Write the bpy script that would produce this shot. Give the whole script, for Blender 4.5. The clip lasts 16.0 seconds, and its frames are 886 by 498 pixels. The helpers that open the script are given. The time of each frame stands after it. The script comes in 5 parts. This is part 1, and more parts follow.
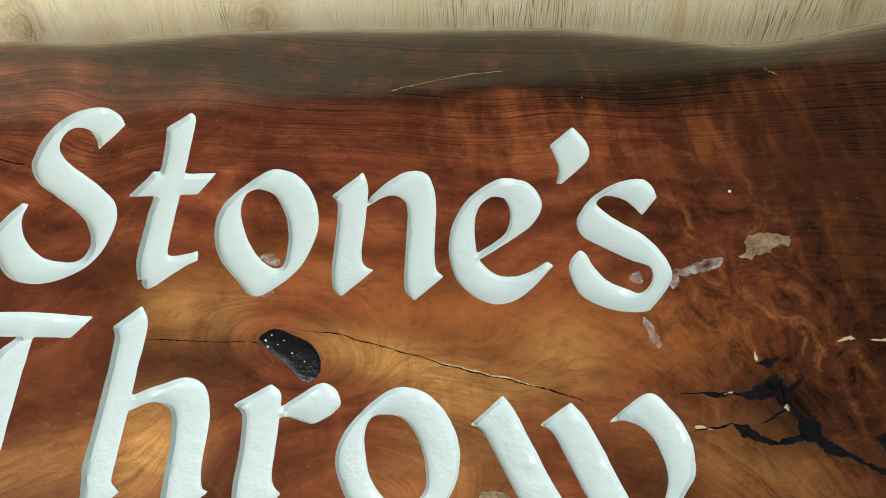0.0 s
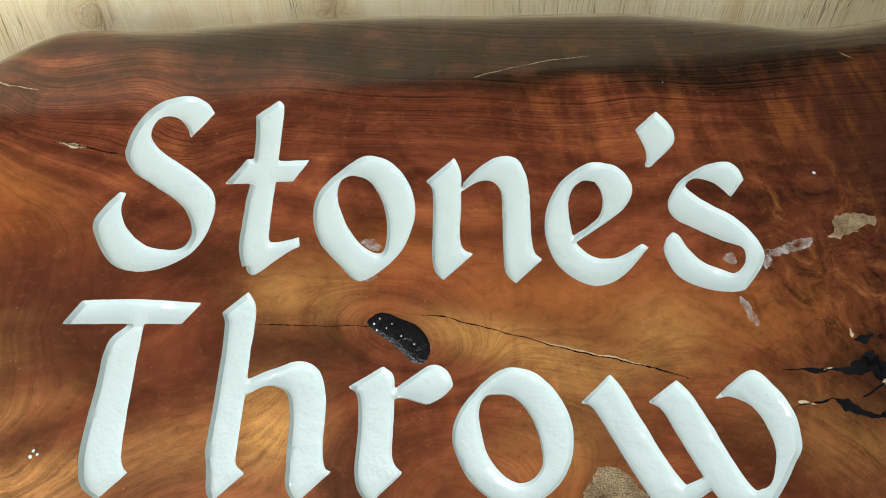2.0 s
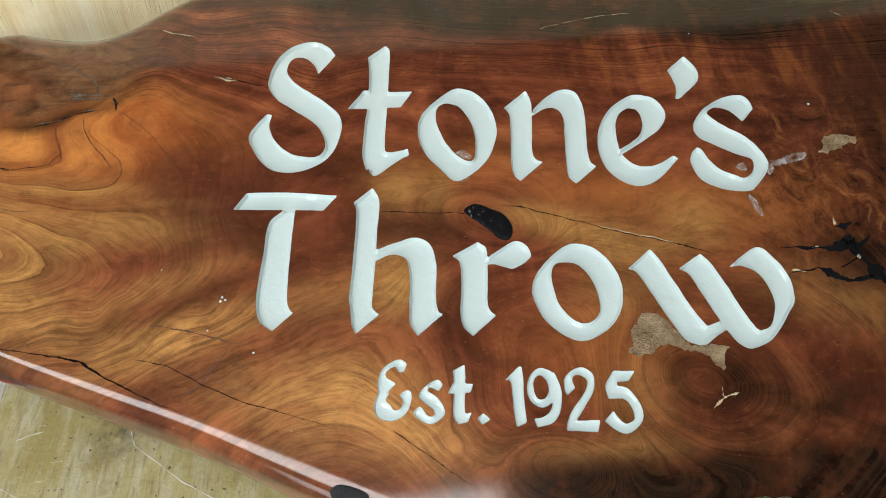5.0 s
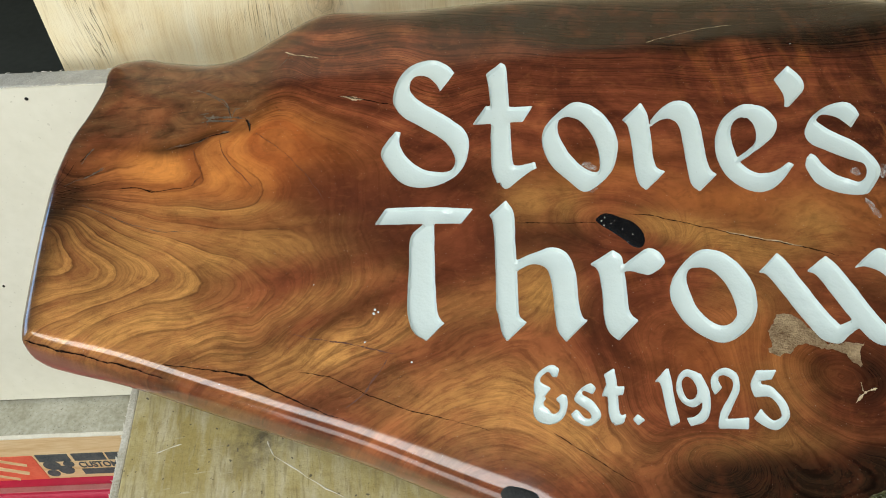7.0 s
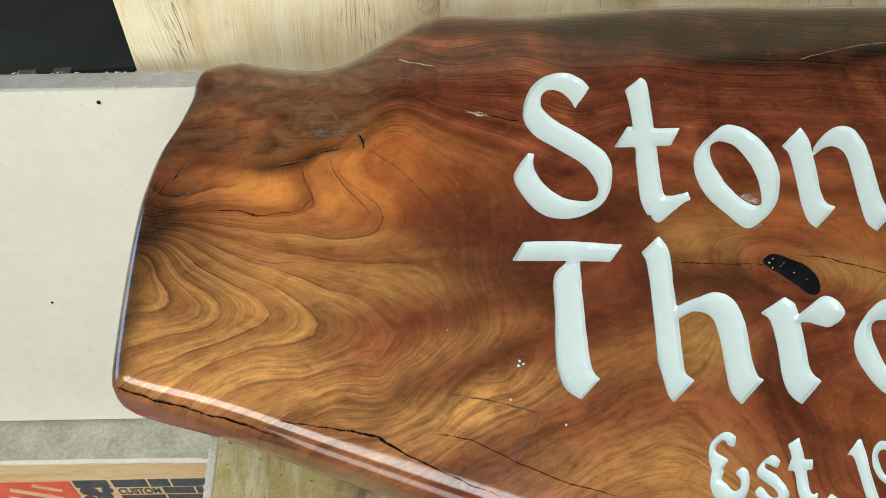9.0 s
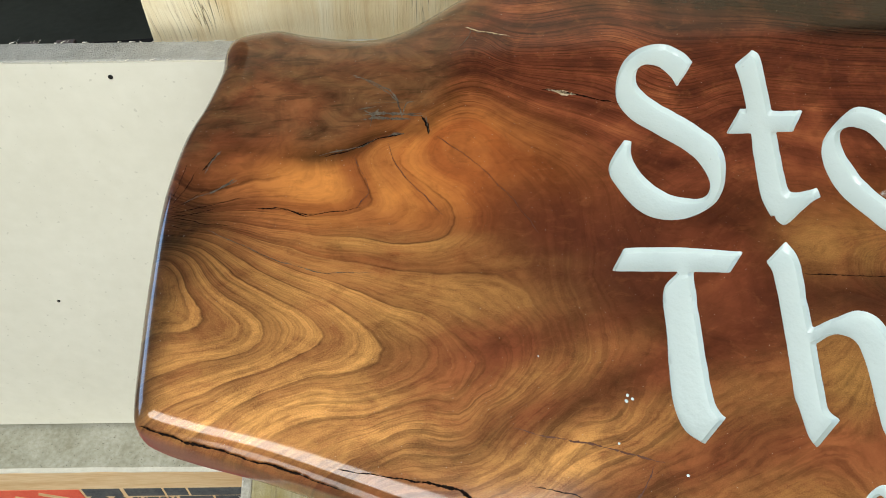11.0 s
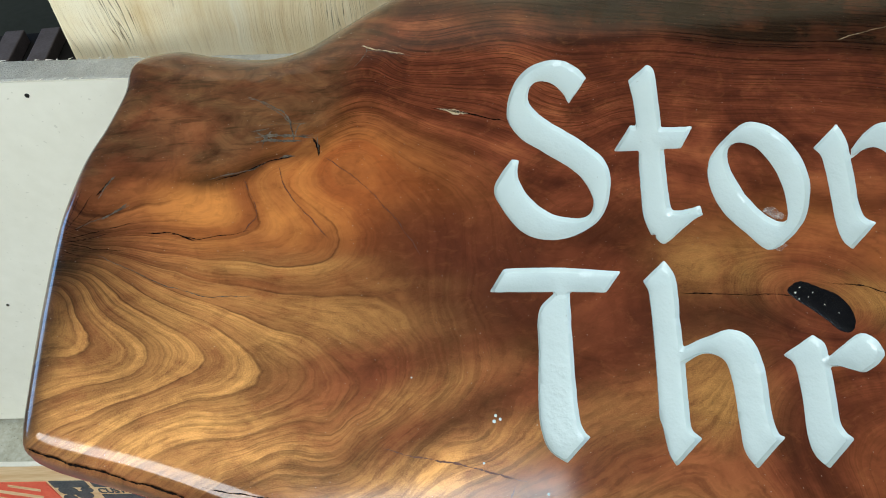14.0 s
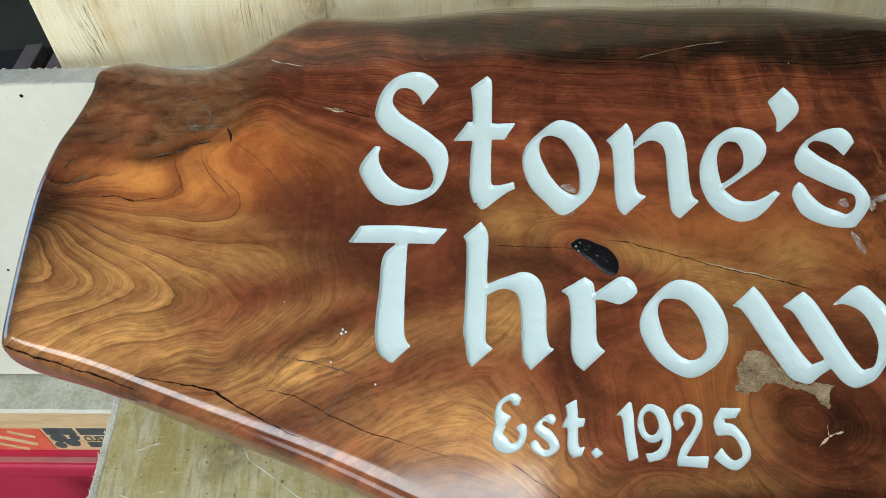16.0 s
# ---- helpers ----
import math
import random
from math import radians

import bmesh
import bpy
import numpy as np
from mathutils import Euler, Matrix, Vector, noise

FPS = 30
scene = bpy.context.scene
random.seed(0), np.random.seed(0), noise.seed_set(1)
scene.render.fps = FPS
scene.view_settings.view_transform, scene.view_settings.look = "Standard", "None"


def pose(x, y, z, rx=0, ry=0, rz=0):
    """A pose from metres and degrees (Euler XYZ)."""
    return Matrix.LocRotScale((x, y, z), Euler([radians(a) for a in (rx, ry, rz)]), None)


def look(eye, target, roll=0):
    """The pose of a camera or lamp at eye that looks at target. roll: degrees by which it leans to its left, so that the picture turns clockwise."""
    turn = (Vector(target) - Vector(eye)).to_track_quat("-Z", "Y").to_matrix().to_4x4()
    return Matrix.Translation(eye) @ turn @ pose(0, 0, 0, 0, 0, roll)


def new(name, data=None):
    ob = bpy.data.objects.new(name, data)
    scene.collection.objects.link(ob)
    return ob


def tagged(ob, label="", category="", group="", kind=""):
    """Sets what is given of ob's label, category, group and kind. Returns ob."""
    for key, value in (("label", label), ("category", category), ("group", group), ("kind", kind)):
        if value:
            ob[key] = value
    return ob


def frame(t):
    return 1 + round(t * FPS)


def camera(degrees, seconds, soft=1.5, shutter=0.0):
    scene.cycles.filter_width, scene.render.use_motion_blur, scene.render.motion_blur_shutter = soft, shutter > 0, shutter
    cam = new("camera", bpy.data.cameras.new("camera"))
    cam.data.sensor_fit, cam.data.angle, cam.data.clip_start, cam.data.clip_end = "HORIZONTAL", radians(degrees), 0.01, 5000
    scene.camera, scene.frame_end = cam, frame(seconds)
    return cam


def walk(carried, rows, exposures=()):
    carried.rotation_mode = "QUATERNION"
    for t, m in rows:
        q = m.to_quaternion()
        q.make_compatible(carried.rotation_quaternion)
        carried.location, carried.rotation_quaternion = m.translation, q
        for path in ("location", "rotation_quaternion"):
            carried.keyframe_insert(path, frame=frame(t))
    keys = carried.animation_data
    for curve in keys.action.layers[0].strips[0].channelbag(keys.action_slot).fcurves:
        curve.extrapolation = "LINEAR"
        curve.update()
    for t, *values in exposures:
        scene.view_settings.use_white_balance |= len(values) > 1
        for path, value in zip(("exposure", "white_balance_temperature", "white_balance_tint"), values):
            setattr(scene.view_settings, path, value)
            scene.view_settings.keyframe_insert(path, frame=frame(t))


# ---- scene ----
from mathutils.geometry import delaunay_2d_cdt

cam = camera(63.0, 16.0, 1.0)
PATH = [
    (0, (0.0349, -0.0978, 1.2217), (0.0635, 0.2695, 0.8837), -1.80),
    (0.5, (0.0159, -0.0900, 1.2182), (0.0461, 0.2763, 0.8792), -1.09),
    (1, (-0.0007, -0.0884, 1.2224), (0.0273, 0.2785, 0.8839), -1.34),
    (1.5, (-0.0142, -0.0827, 1.2232), (0.0165, 0.2811, 0.8816), -2.17),
    (2, (-0.0235, -0.0978, 1.2261), (0.0117, 0.2629, 0.8817), -1.72),
    (2.5, (-0.0350, -0.1162, 1.2329), (-0.0016, 0.2410, 0.8846), -2.01),
    (3, (-0.0428, -0.1448, 1.2389), (-0.0123, 0.2173, 0.8955), -2.33),
    (3.5, (-0.0540, -0.1739, 1.2466), (-0.0268, 0.1882, 0.9029), -2.69),
    (4, (-0.0633, -0.1908, 1.2500), (-0.0342, 0.1687, 0.9037), -2.06),
    (6.5, (-0.1519, -0.2272, 1.2880), (-0.1171, 0.1274, 0.9373), -2.12),
    (7, (-0.1828, -0.2115, 1.2861), (-0.1470, 0.1452, 0.9375), -2.69),
    (7.5, (-0.2018, -0.1965, 1.2824), (-0.1590, 0.1635, 0.9380), -1.74),
    (8, (-0.2177, -0.1728, 1.2774), (-0.1753, 0.1851, 0.9308), -1.57),
    (8.5, (-0.2480, -0.1529, 1.2695), (-0.2104, 0.2038, 0.9212), -1.28),
    (9, (-0.2662, -0.1393, 1.2624), (-0.2277, 0.2167, 0.9134), -0.90),
    (11.5, (-0.3045, -0.0529, 1.2190), (-0.2716, 0.2889, 0.8556), -0.86),
    (12, (-0.3065, -0.0365, 1.2228), (-0.2772, 0.3032, 0.8571), -0.62),
    (12.5, (-0.2999, -0.0289, 1.2263), (-0.2705, 0.3084, 0.8584), -0.77),
    (13, (-0.2889, -0.0321, 1.2256), (-0.2555, 0.2998, 0.8531), -0.72),
    (13.5, (-0.2608, -0.0508, 1.2320), (-0.2319, 0.2808, 0.8589), -1.58),
    (14, (-0.2312, -0.0665, 1.2447), (-0.2074, 0.2659, 0.8719), -2.70),
    (14.5, (-0.2069, -0.0843, 1.2543), (-0.1844, 0.2538, 0.8867), -2.89),
    (15, (-0.1830, -0.1263, 1.2782), (-0.1677, 0.2167, 0.9147), -3.12),
    (15.5, (-0.1603, -0.1675, 1.2977), (-0.1473, 0.1746, 0.9333), -3.28),
    (16, (-0.1392, -0.1881, 1.3118), (-0.1270, 0.1531, 0.9466), -3.26),
]
# the viewer's own brightness and white balance drift a little
EXPOSURE = [(0.0, 0.05, 6500, 9), (0.5, -0.05, 6500, 9), (1.5, 0.03, 6450, 10), (2.5, 0.14, 6400, 10), (3.0, 0.03, 6400, 10), (3.5, -0.05, 6350, 10), (4.2, -0.05, 6300, 10), (6.5, 0.01, 6500, 9), (7.0, -0.06, 6500, 9), (8.5, -0.03, 6450, 9), (11.5, -0.05, 6450, 9), (12.5, -0.07, 6350, 8), (13.5, -0.09, 6100, 7), (14.5, -0.17, 5850, 6), (15.5, -0.13, 5850, 6), (16.0, -0.05, 5900, 6)]
walk(cam, [(t, look(eye, target, roll)) for t, eye, target, roll in PATH], EXPOSURE)
scene.view_settings.exposure = 0.0

# ---- light: a big open door behind the viewer, a roof light above the bench, dim sky beyond ----
world = bpy.data.worlds.new("world")
scene.world = world
world.use_nodes = True
sky = world.node_tree.nodes.new("ShaderNodeTexSky")
sky.sky_type = "NISHITA"
sky.sun_disc = False
sky.sun_elevation, sky.sun_rotation = radians(40), radians(200)
world.node_tree.links.new(sky.outputs["Color"], world.node_tree.nodes["Background"].inputs["Color"])
world.node_tree.nodes["Background"].inputs["Strength"].default_value = 0.1


def area(name, eye, target, sx, sy, power, colour):
    lamp = bpy.data.lights.new(name, "AREA")
    lamp.shape, lamp.size, lamp.size_y, lamp.energy, lamp.color = "RECTANGLE", sx, sy, power, colour
    ob = new(name, lamp)
    ob.matrix_world = look(eye, target)
    return ob


area("door_daylight", (-1.15, -2.94, 1.50), (-1.15, 0, 1.50), 2.9, 1.8, 64, (0.955, 0.985, 0.955))
area("roof_window_daylight", (-0.975, -0.86, 2.64), (-0.975, -0.86, 0), 2.25, 0.86, 53, (0.955, 0.985, 0.955))
area("window_daylight", (-3.12, 1.1, 1.5), (0, 1.1, 1.5), 1.5, 1.1, 24, (0.34, 0.58, 1.0))


# ---- materials ----
class Nodes:
    """A short way to write node trees."""

    def __init__(self, name):
        self.mat = bpy.data.materials.new(name)
        self.mat.use_nodes = True
        self.tree = self.mat.node_tree
        self.bsdf = self.tree.nodes["Principled BSDF"]

    def plug(self, socket, value):
        if hasattr(value, "is_output"):
            self.tree.links.new(value, socket)
        elif value is not None:
            socket.default_value = value

    def node(self, kind, out=0, sockets=(), **settings):
        n = self.tree.nodes.new("ShaderNode" + kind)
        for key, value in settings.items():
            setattr(n, key, value)
        for key, value in dict(sockets).items():
            self.plug(n.inputs[key], value)
        return n.outputs[out]

    def coords(self, scale=(1, 1, 1), turn=(0, 0, 0)):
        where = self.node("TexCoord", "Object")
        return self.node("Mapping", 0, {"Vector": where, "Scale": scale, "Rotation": turn})

    def noise(self, vector, scale, detail=3.0, rough=0.55, distortion=0.0):
        return self.node("TexNoise", 0, {"Vector": vector, "Scale": scale, "Detail": detail, "Roughness": rough, "Distortion": distortion})

    def noise1(self, w, scale, detail=2.0, rough=0.5):
        return self.node("TexNoise", 0, {"W": w, "Scale": scale, "Detail": detail, "Roughness": rough}, noise_dimensions="1D")

    def math(self, operation, a, b=None, c=None):
        return self.node("Math", 0, {0: a, 1: b, 2: c}, operation=operation)

    def ramp(self, fac, *stops):
        n = self.tree.nodes.new("ShaderNodeValToRGB")
        self.plug(n.inputs[0], fac)
        while len(n.color_ramp.elements) < len(stops):
            n.color_ramp.elements.new(0.5)
        for e, (at, colour) in zip(n.color_ramp.elements, stops):
            e.position = at
            e.color = (*colour, 1) if hasattr(colour, "__len__") else (colour, colour, colour, 1)
        return n.outputs[0]

    def mix(self, fac, a, b, blend="MIX"):
        n = self.tree.nodes.new("ShaderNodeMix")
        n.data_type, n.blend_type, n.clamp_factor = "RGBA", blend, True
        for k, v in ((0, fac), (6, a), (7, b)):
            if hasattr(v, "__len__") and len(v) == 3:
                v = (*v, 1)
            self.plug(n.inputs[k], v)
        return n.outputs[2]

    def attr(self, name):
        return self.node("Attribute", "Fac", attribute_name=name)

    def finish(self, colour, rough=0.6, bump=None, strength=0.3, distance=0.001, **more):
        self.plug(self.bsdf.inputs["Base Color"], (*colour, 1) if hasattr(colour, "__len__") and len(colour) == 3 else colour)
        self.plug(self.bsdf.inputs["Roughness"], rough)
        for key, value in more.items():
            self.plug(self.bsdf.inputs[key.replace("_", " ")], value)
        if bump is not None:
            self.plug(self.bsdf.inputs["Normal"], self.node("Bump", 0, {"Height": bump, "Strength": strength, "Distance": distance}))
        return self.mat


def slab_wood():
    """Oiled and varnished reddish timber: growth rings, fibres, golden figure, dark rim with a painted olive sheen."""
    n = Nodes("varnished_slab_wood")
    obj = n.coords()
    line, dull, ringy = n.attr("line"), n.attr("dull"), n.attr("ringy")
    # rings, their edges feathered: pale just inside each line, brown just outside it
    feather = n.math("SUBTRACT", n.noise(n.coords((40, 95, 1), (0, 0, -0.15)), 1.0, 4, 0.6), 0.5)
    wob = n.math("SUBTRACT", n.noise(obj, 30, 4, 0.6), 0.5)
    r = n.math("MULTIPLY_ADD", feather, 0.0014, n.math("MULTIPLY_ADD", wob, 0.0012, n.attr("ring")))
    soft = n.noise1(n.math("MULTIPLY_ADD", n.noise(obj, 7, 4), 0.03, r), 75, 2, 0.5)
    phase = n.math("FRACT", n.math("MULTIPLY_ADD", r, 105.26, n.math("MULTIPLY", n.noise(obj, 9, 2), 0.35)))
    streak = n.ramp(n.noise(obj, 22, 4, 0.6), (0.36, 0.12), (0.58, 1.0))
    ringed = n.math("MULTIPLY", ringy, streak)
    late = n.math("MULTIPLY", n.ramp(phase, (0.0, 0.9), (0.012, 0.35), (0.07, 0.0), (0.945, 0.0), (0.98, 1.0)), ringed)
    band = n.math("MULTIPLY", n.ramp(phase, (0.0, 0.95), (0.22, 0.75), (0.60, 0.12), (0.96, 0.0), (1.0, 0.95)), ringy)
    lines = n.noise1(r, 620, 3, 0.62)
    along = n.math("MULTIPLY", n.node("SeparateXYZ", 0, {0: obj}), 60)
    fibre = n.noise(n.node("CombineXYZ", 0, {0: n.math("MULTIPLY", r, 1500), 1: along}), 1.0, 2)
    blot = n.noise(obj, 12, 6, 0.66, 0.8)
    clouds = n.noise(n.coords((15, 24, 1), (0, 0, -0.2)), 1.0, 6, 0.66, 0.9)
    tone = n.math("MULTIPLY_ADD", soft, 0.38, n.math("MULTIPLY", blot, 0.62))
    base = n.ramp(tone, (0.37, (0.040, 0.0105, 0.0065)), (0.46, (0.118, 0.030, 0.0145)), (0.55, (0.215, 0.056, 0.0240)), (0.66, (0.345, 0.105, 0.0400)))
    murk = n.ramp(clouds, (0.47, 0.0), (0.66, 0.75))
    calm = n.math("SUBTRACT", 1.0, n.math("MINIMUM", n.math("ADD", n.attr("gold"), n.attr("pale")), 0.85))
    murk = n.math("MULTIPLY", murk, calm)
    base = n.mix(murk, base, (0.046, 0.0120, 0.0070))
    base = n.mix(n.attr("red"), base, n.mix(soft, (0.058, 0.0170, 0.0100), (0.130, 0.0360, 0.0190)))
    pale = n.math("MULTIPLY", n.attr("pale"), n.ramp(n.noise(obj, 34, 5, 0.65), (0.3, 0.5), (0.6, 1.0)))
    base = n.mix(pale, base, n.mix(n.ramp(soft, (0.35, 0.0), (0.65, 1.0)), (0.43, 0.122, 0.030), (0.68, 0.255, 0.060)))
    # golden figure where the fibres stand on end, part of its shimmer painted as colour
    hatch = n.noise(n.node("CombineXYZ", 0, {0: n.math("MULTIPLY", r, 620), 1: n.math("MULTIPLY", along, 0.45)}), 1.0, 5, 0.66, 0.5)
    flake = n.noise(n.coords((42, 70, 1), (0, 0, 0.25)), 1.0, 5, 0.68, 0.9)
    sparkle = n.noise(n.coords((1400, 1900, 1)), 1.0, 1)
    glow = n.math("MULTIPLY_ADD", n.math("SUBTRACT", sparkle, 0.5), 0.34, n.math("MULTIPLY_ADD", hatch, 0.42, n.math("MULTIPLY", flake, 0.58)))
    gold = n.math("MULTIPLY", n.attr("gold"), n.ramp(glow, (0.33, 0.22), (0.62, 1.0)))
    gold = n.math("MULTIPLY", gold, n.math("MULTIPLY_ADD", band, -0.42, 1.0))
    base = n.mix(gold, base, (0.74, 0.355, 0.102))
    base = n.mix(n.math("MULTIPLY", band, n.math("MULTIPLY", streak, 0.42)), base, (0.125, 0.0330, 0.0140))
    curl = n.noise(n.coords((80, 17, 1), (0, 0, 0.12)), 1.0, 4, 0.55, 0.5)
    base = n.mix(n.math("MULTIPLY", n.attr("curl"), n.ramp(curl, (0.50, 0.0), (0.66, 0.5))), base, (0.33, 0.105, 0.027))
    base = n.mix(n.math("MULTIPLY", n.attr("curl"), n.ramp(curl, (0.34, 0.6), (0.47, 0.0))), base, (0.045, 0.011, 0.005))
    base = n.mix(n.math("MULTIPLY", late, 0.60), base, (0.032, 0.0085, 0.0040))
    gate = n.math("MULTIPLY", line, n.ramp(n.noise(obj, 16, 3), (0.35, 0.15), (0.6, 1.0)))
    thin = n.math("MULTIPLY", n.ramp(lines, (0.40, 1.0), (0.47, 0.0)), gate)
    base = n.mix(n.math("MULTIPLY", thin, 0.85), base, (0.022, 0.006, 0.0035))
    base = n.mix(n.math("MULTIPLY", n.ramp(fibre, (0.38, 0.5), (0.52, 0.0)), n.math("MULTIPLY_ADD", n.attr("pale"), -0.25, n.math("MULTIPLY_ADD", line, 0.55, 0.45))), base, (0.06, 0.015, 0.006))
    burl = n.noise(n.coords((46, 38, 1), (0, 0, 0.5)), 1.0, 7, 0.72, 1.6)
    base = n.mix(n.math("MULTIPLY", n.attr("burl"), n.ramp(burl, (0.36, 0.95), (0.50, 0.0))), base, (0.012, 0.0055, 0.0035))
    base = n.mix(n.math("MULTIPLY", n.attr("burl"), n.ramp(burl, (0.54, 0.0), (0.68, 0.75))), base, (0.42, 0.160, 0.048))
    figure = n.noise(n.coords((95, 150, 1), (0, 0, -0.15)), 1.0, 6, 0.7, 0.7)
    base = n.mix(n.ramp(figure, (0.28, 0.30), (0.46, 0.0)), base, (0.040, 0.0110, 0.0060))
    base = n.mix(n.ramp(figure, (0.54, 0.0), (0.74, 0.16)), base, (0.52, 0.195, 0.065))
    weather = n.noise(n.coords((34, 62, 1), (0, 0, -0.5)), 1.0, 6, 0.66, 0.9)
    base = n.mix(n.math("MULTIPLY", dull, n.ramp(clouds, (0.35, 0.5), (0.6, 0.9))), base, n.ramp(weather, (0.32, (0.020, 0.011, 0.006)), (0.48, (0.090, 0.046, 0.020)), (0.70, (0.215, 0.108, 0.044))))
    base = n.mix(n.math("MULTIPLY", dull, n.ramp(n.noise(n.coords((34, 210, 1), (0, 0, 0.75)), 1.0, 4, 0.65, 0.4), (0.34, 0.55), (0.46, 0.0))), base, (0.024, 0.013, 0.007))
    dark = n.math("MULTIPLY", n.attr("dark"), n.ramp(n.noise(obj, 30, 5, 0.65), (0.25, 0.5), (0.55, 1.0)))
    base = n.mix(dark, base, n.mix(n.ramp(lines, (0.35, 0.0), (0.62, 1.0)), (0.003, 0.002, 0.0015), (0.022, 0.012, 0.0065)))
    dust = n.ramp(n.noise(obj, 900, 1), (0.765, 0.0), (0.79, 0.6))
    base = n.mix(dust, base, (0.55, 0.48, 0.38))
    hgt = n.math("MULTIPLY_ADD", fibre, 0.10, n.math("MULTIPLY_ADD", lines, 0.16, n.noise(obj, 14, 3)))
    # olive reflection of the plywood on the upper rim, painted into the base colour
    rim_sheen = n.math("MULTIPLY", n.attr("rim_sheen"), n.ramp(n.noise(n.coords((18, 160, 1)), 1.0, 5, 0.65), (0.3, 0.55), (0.6, 1.0)))
    base = n.mix(rim_sheen, base, n.mix(n.ramp(lines, (0.36, 0.0), (0.56, 1.0)), (0.085, 0.060, 0.032), (0.25, 0.205, 0.125)))
    # reddish lower side, made pinker by reflected sheen painted into its colour
    foot = n.attr("foot")
    base = n.mix(n.ramp(foot, (0.62, 0.0), (0.9, 0.95)), base, n.mix(n.noise(n.coords((20, 20, 90)), 1.0, 4, 0.65, 0.5), (0.20, 0.060, 0.040), (0.46, 0.205, 0.150)))
    polish = n.math("MULTIPLY_ADD", foot, 0.13, n.math("MULTIPLY_ADD", dull, 0.05, n.ramp(n.noise(obj, 8, 4), (0.35, 0.06), (0.7, 0.14))))
    return n.finish(base, n.ramp(blot, (0.3, 0.34), (0.7, 0.44)), hgt, 0.16, 0.004, Coat_Weight=1.0, Coat_Roughness=polish, Coat_IOR=1.55, Metallic=n.math("MULTIPLY", gold, 0.58), Specular_IOR_Level=n.math("MULTIPLY_ADD", gold, 0.9, 0.06), Specular_Tint=(1.0, 0.72, 0.32, 1.0))


def letter_paint():
    n = Nodes("pale_gloss_paint")
    obj = n.coords()
    col = n.mix(n.noise(obj, 60, 3), (0.545, 0.635, 0.625), (0.62, 0.70, 0.685))
    col = n.mix(n.ramp(n.noise(obj, 420, 2), (0.74, 0.0), (0.80, 0.45)), col, (0.25, 0.24, 0.20))
    hgt = n.math("ADD", n.noise(obj, 130, 3), n.math("MULTIPLY", n.noise(obj, 520, 2), 0.25))
    return n.finish(col, 0.36, hgt, 0.34, 0.0013, Coat_Weight=0.9, Coat_Roughness=0.07)


def near(n, obj, at, size):
    """One at a place, falling to nought over its size."""
    off = n.node("VectorMath", 0, {0: obj, 1: at}, operation="SUBTRACT")
    off = n.node("VectorMath", 0, {0: off, 1: tuple(1 / q for q in size)}, operation="MULTIPLY")
    far = n.node("VectorMath", "Value", {0: off}, operation="LENGTH")
    return n.ramp(far, (0.15, 1.0), (1.0, 0.0)), far


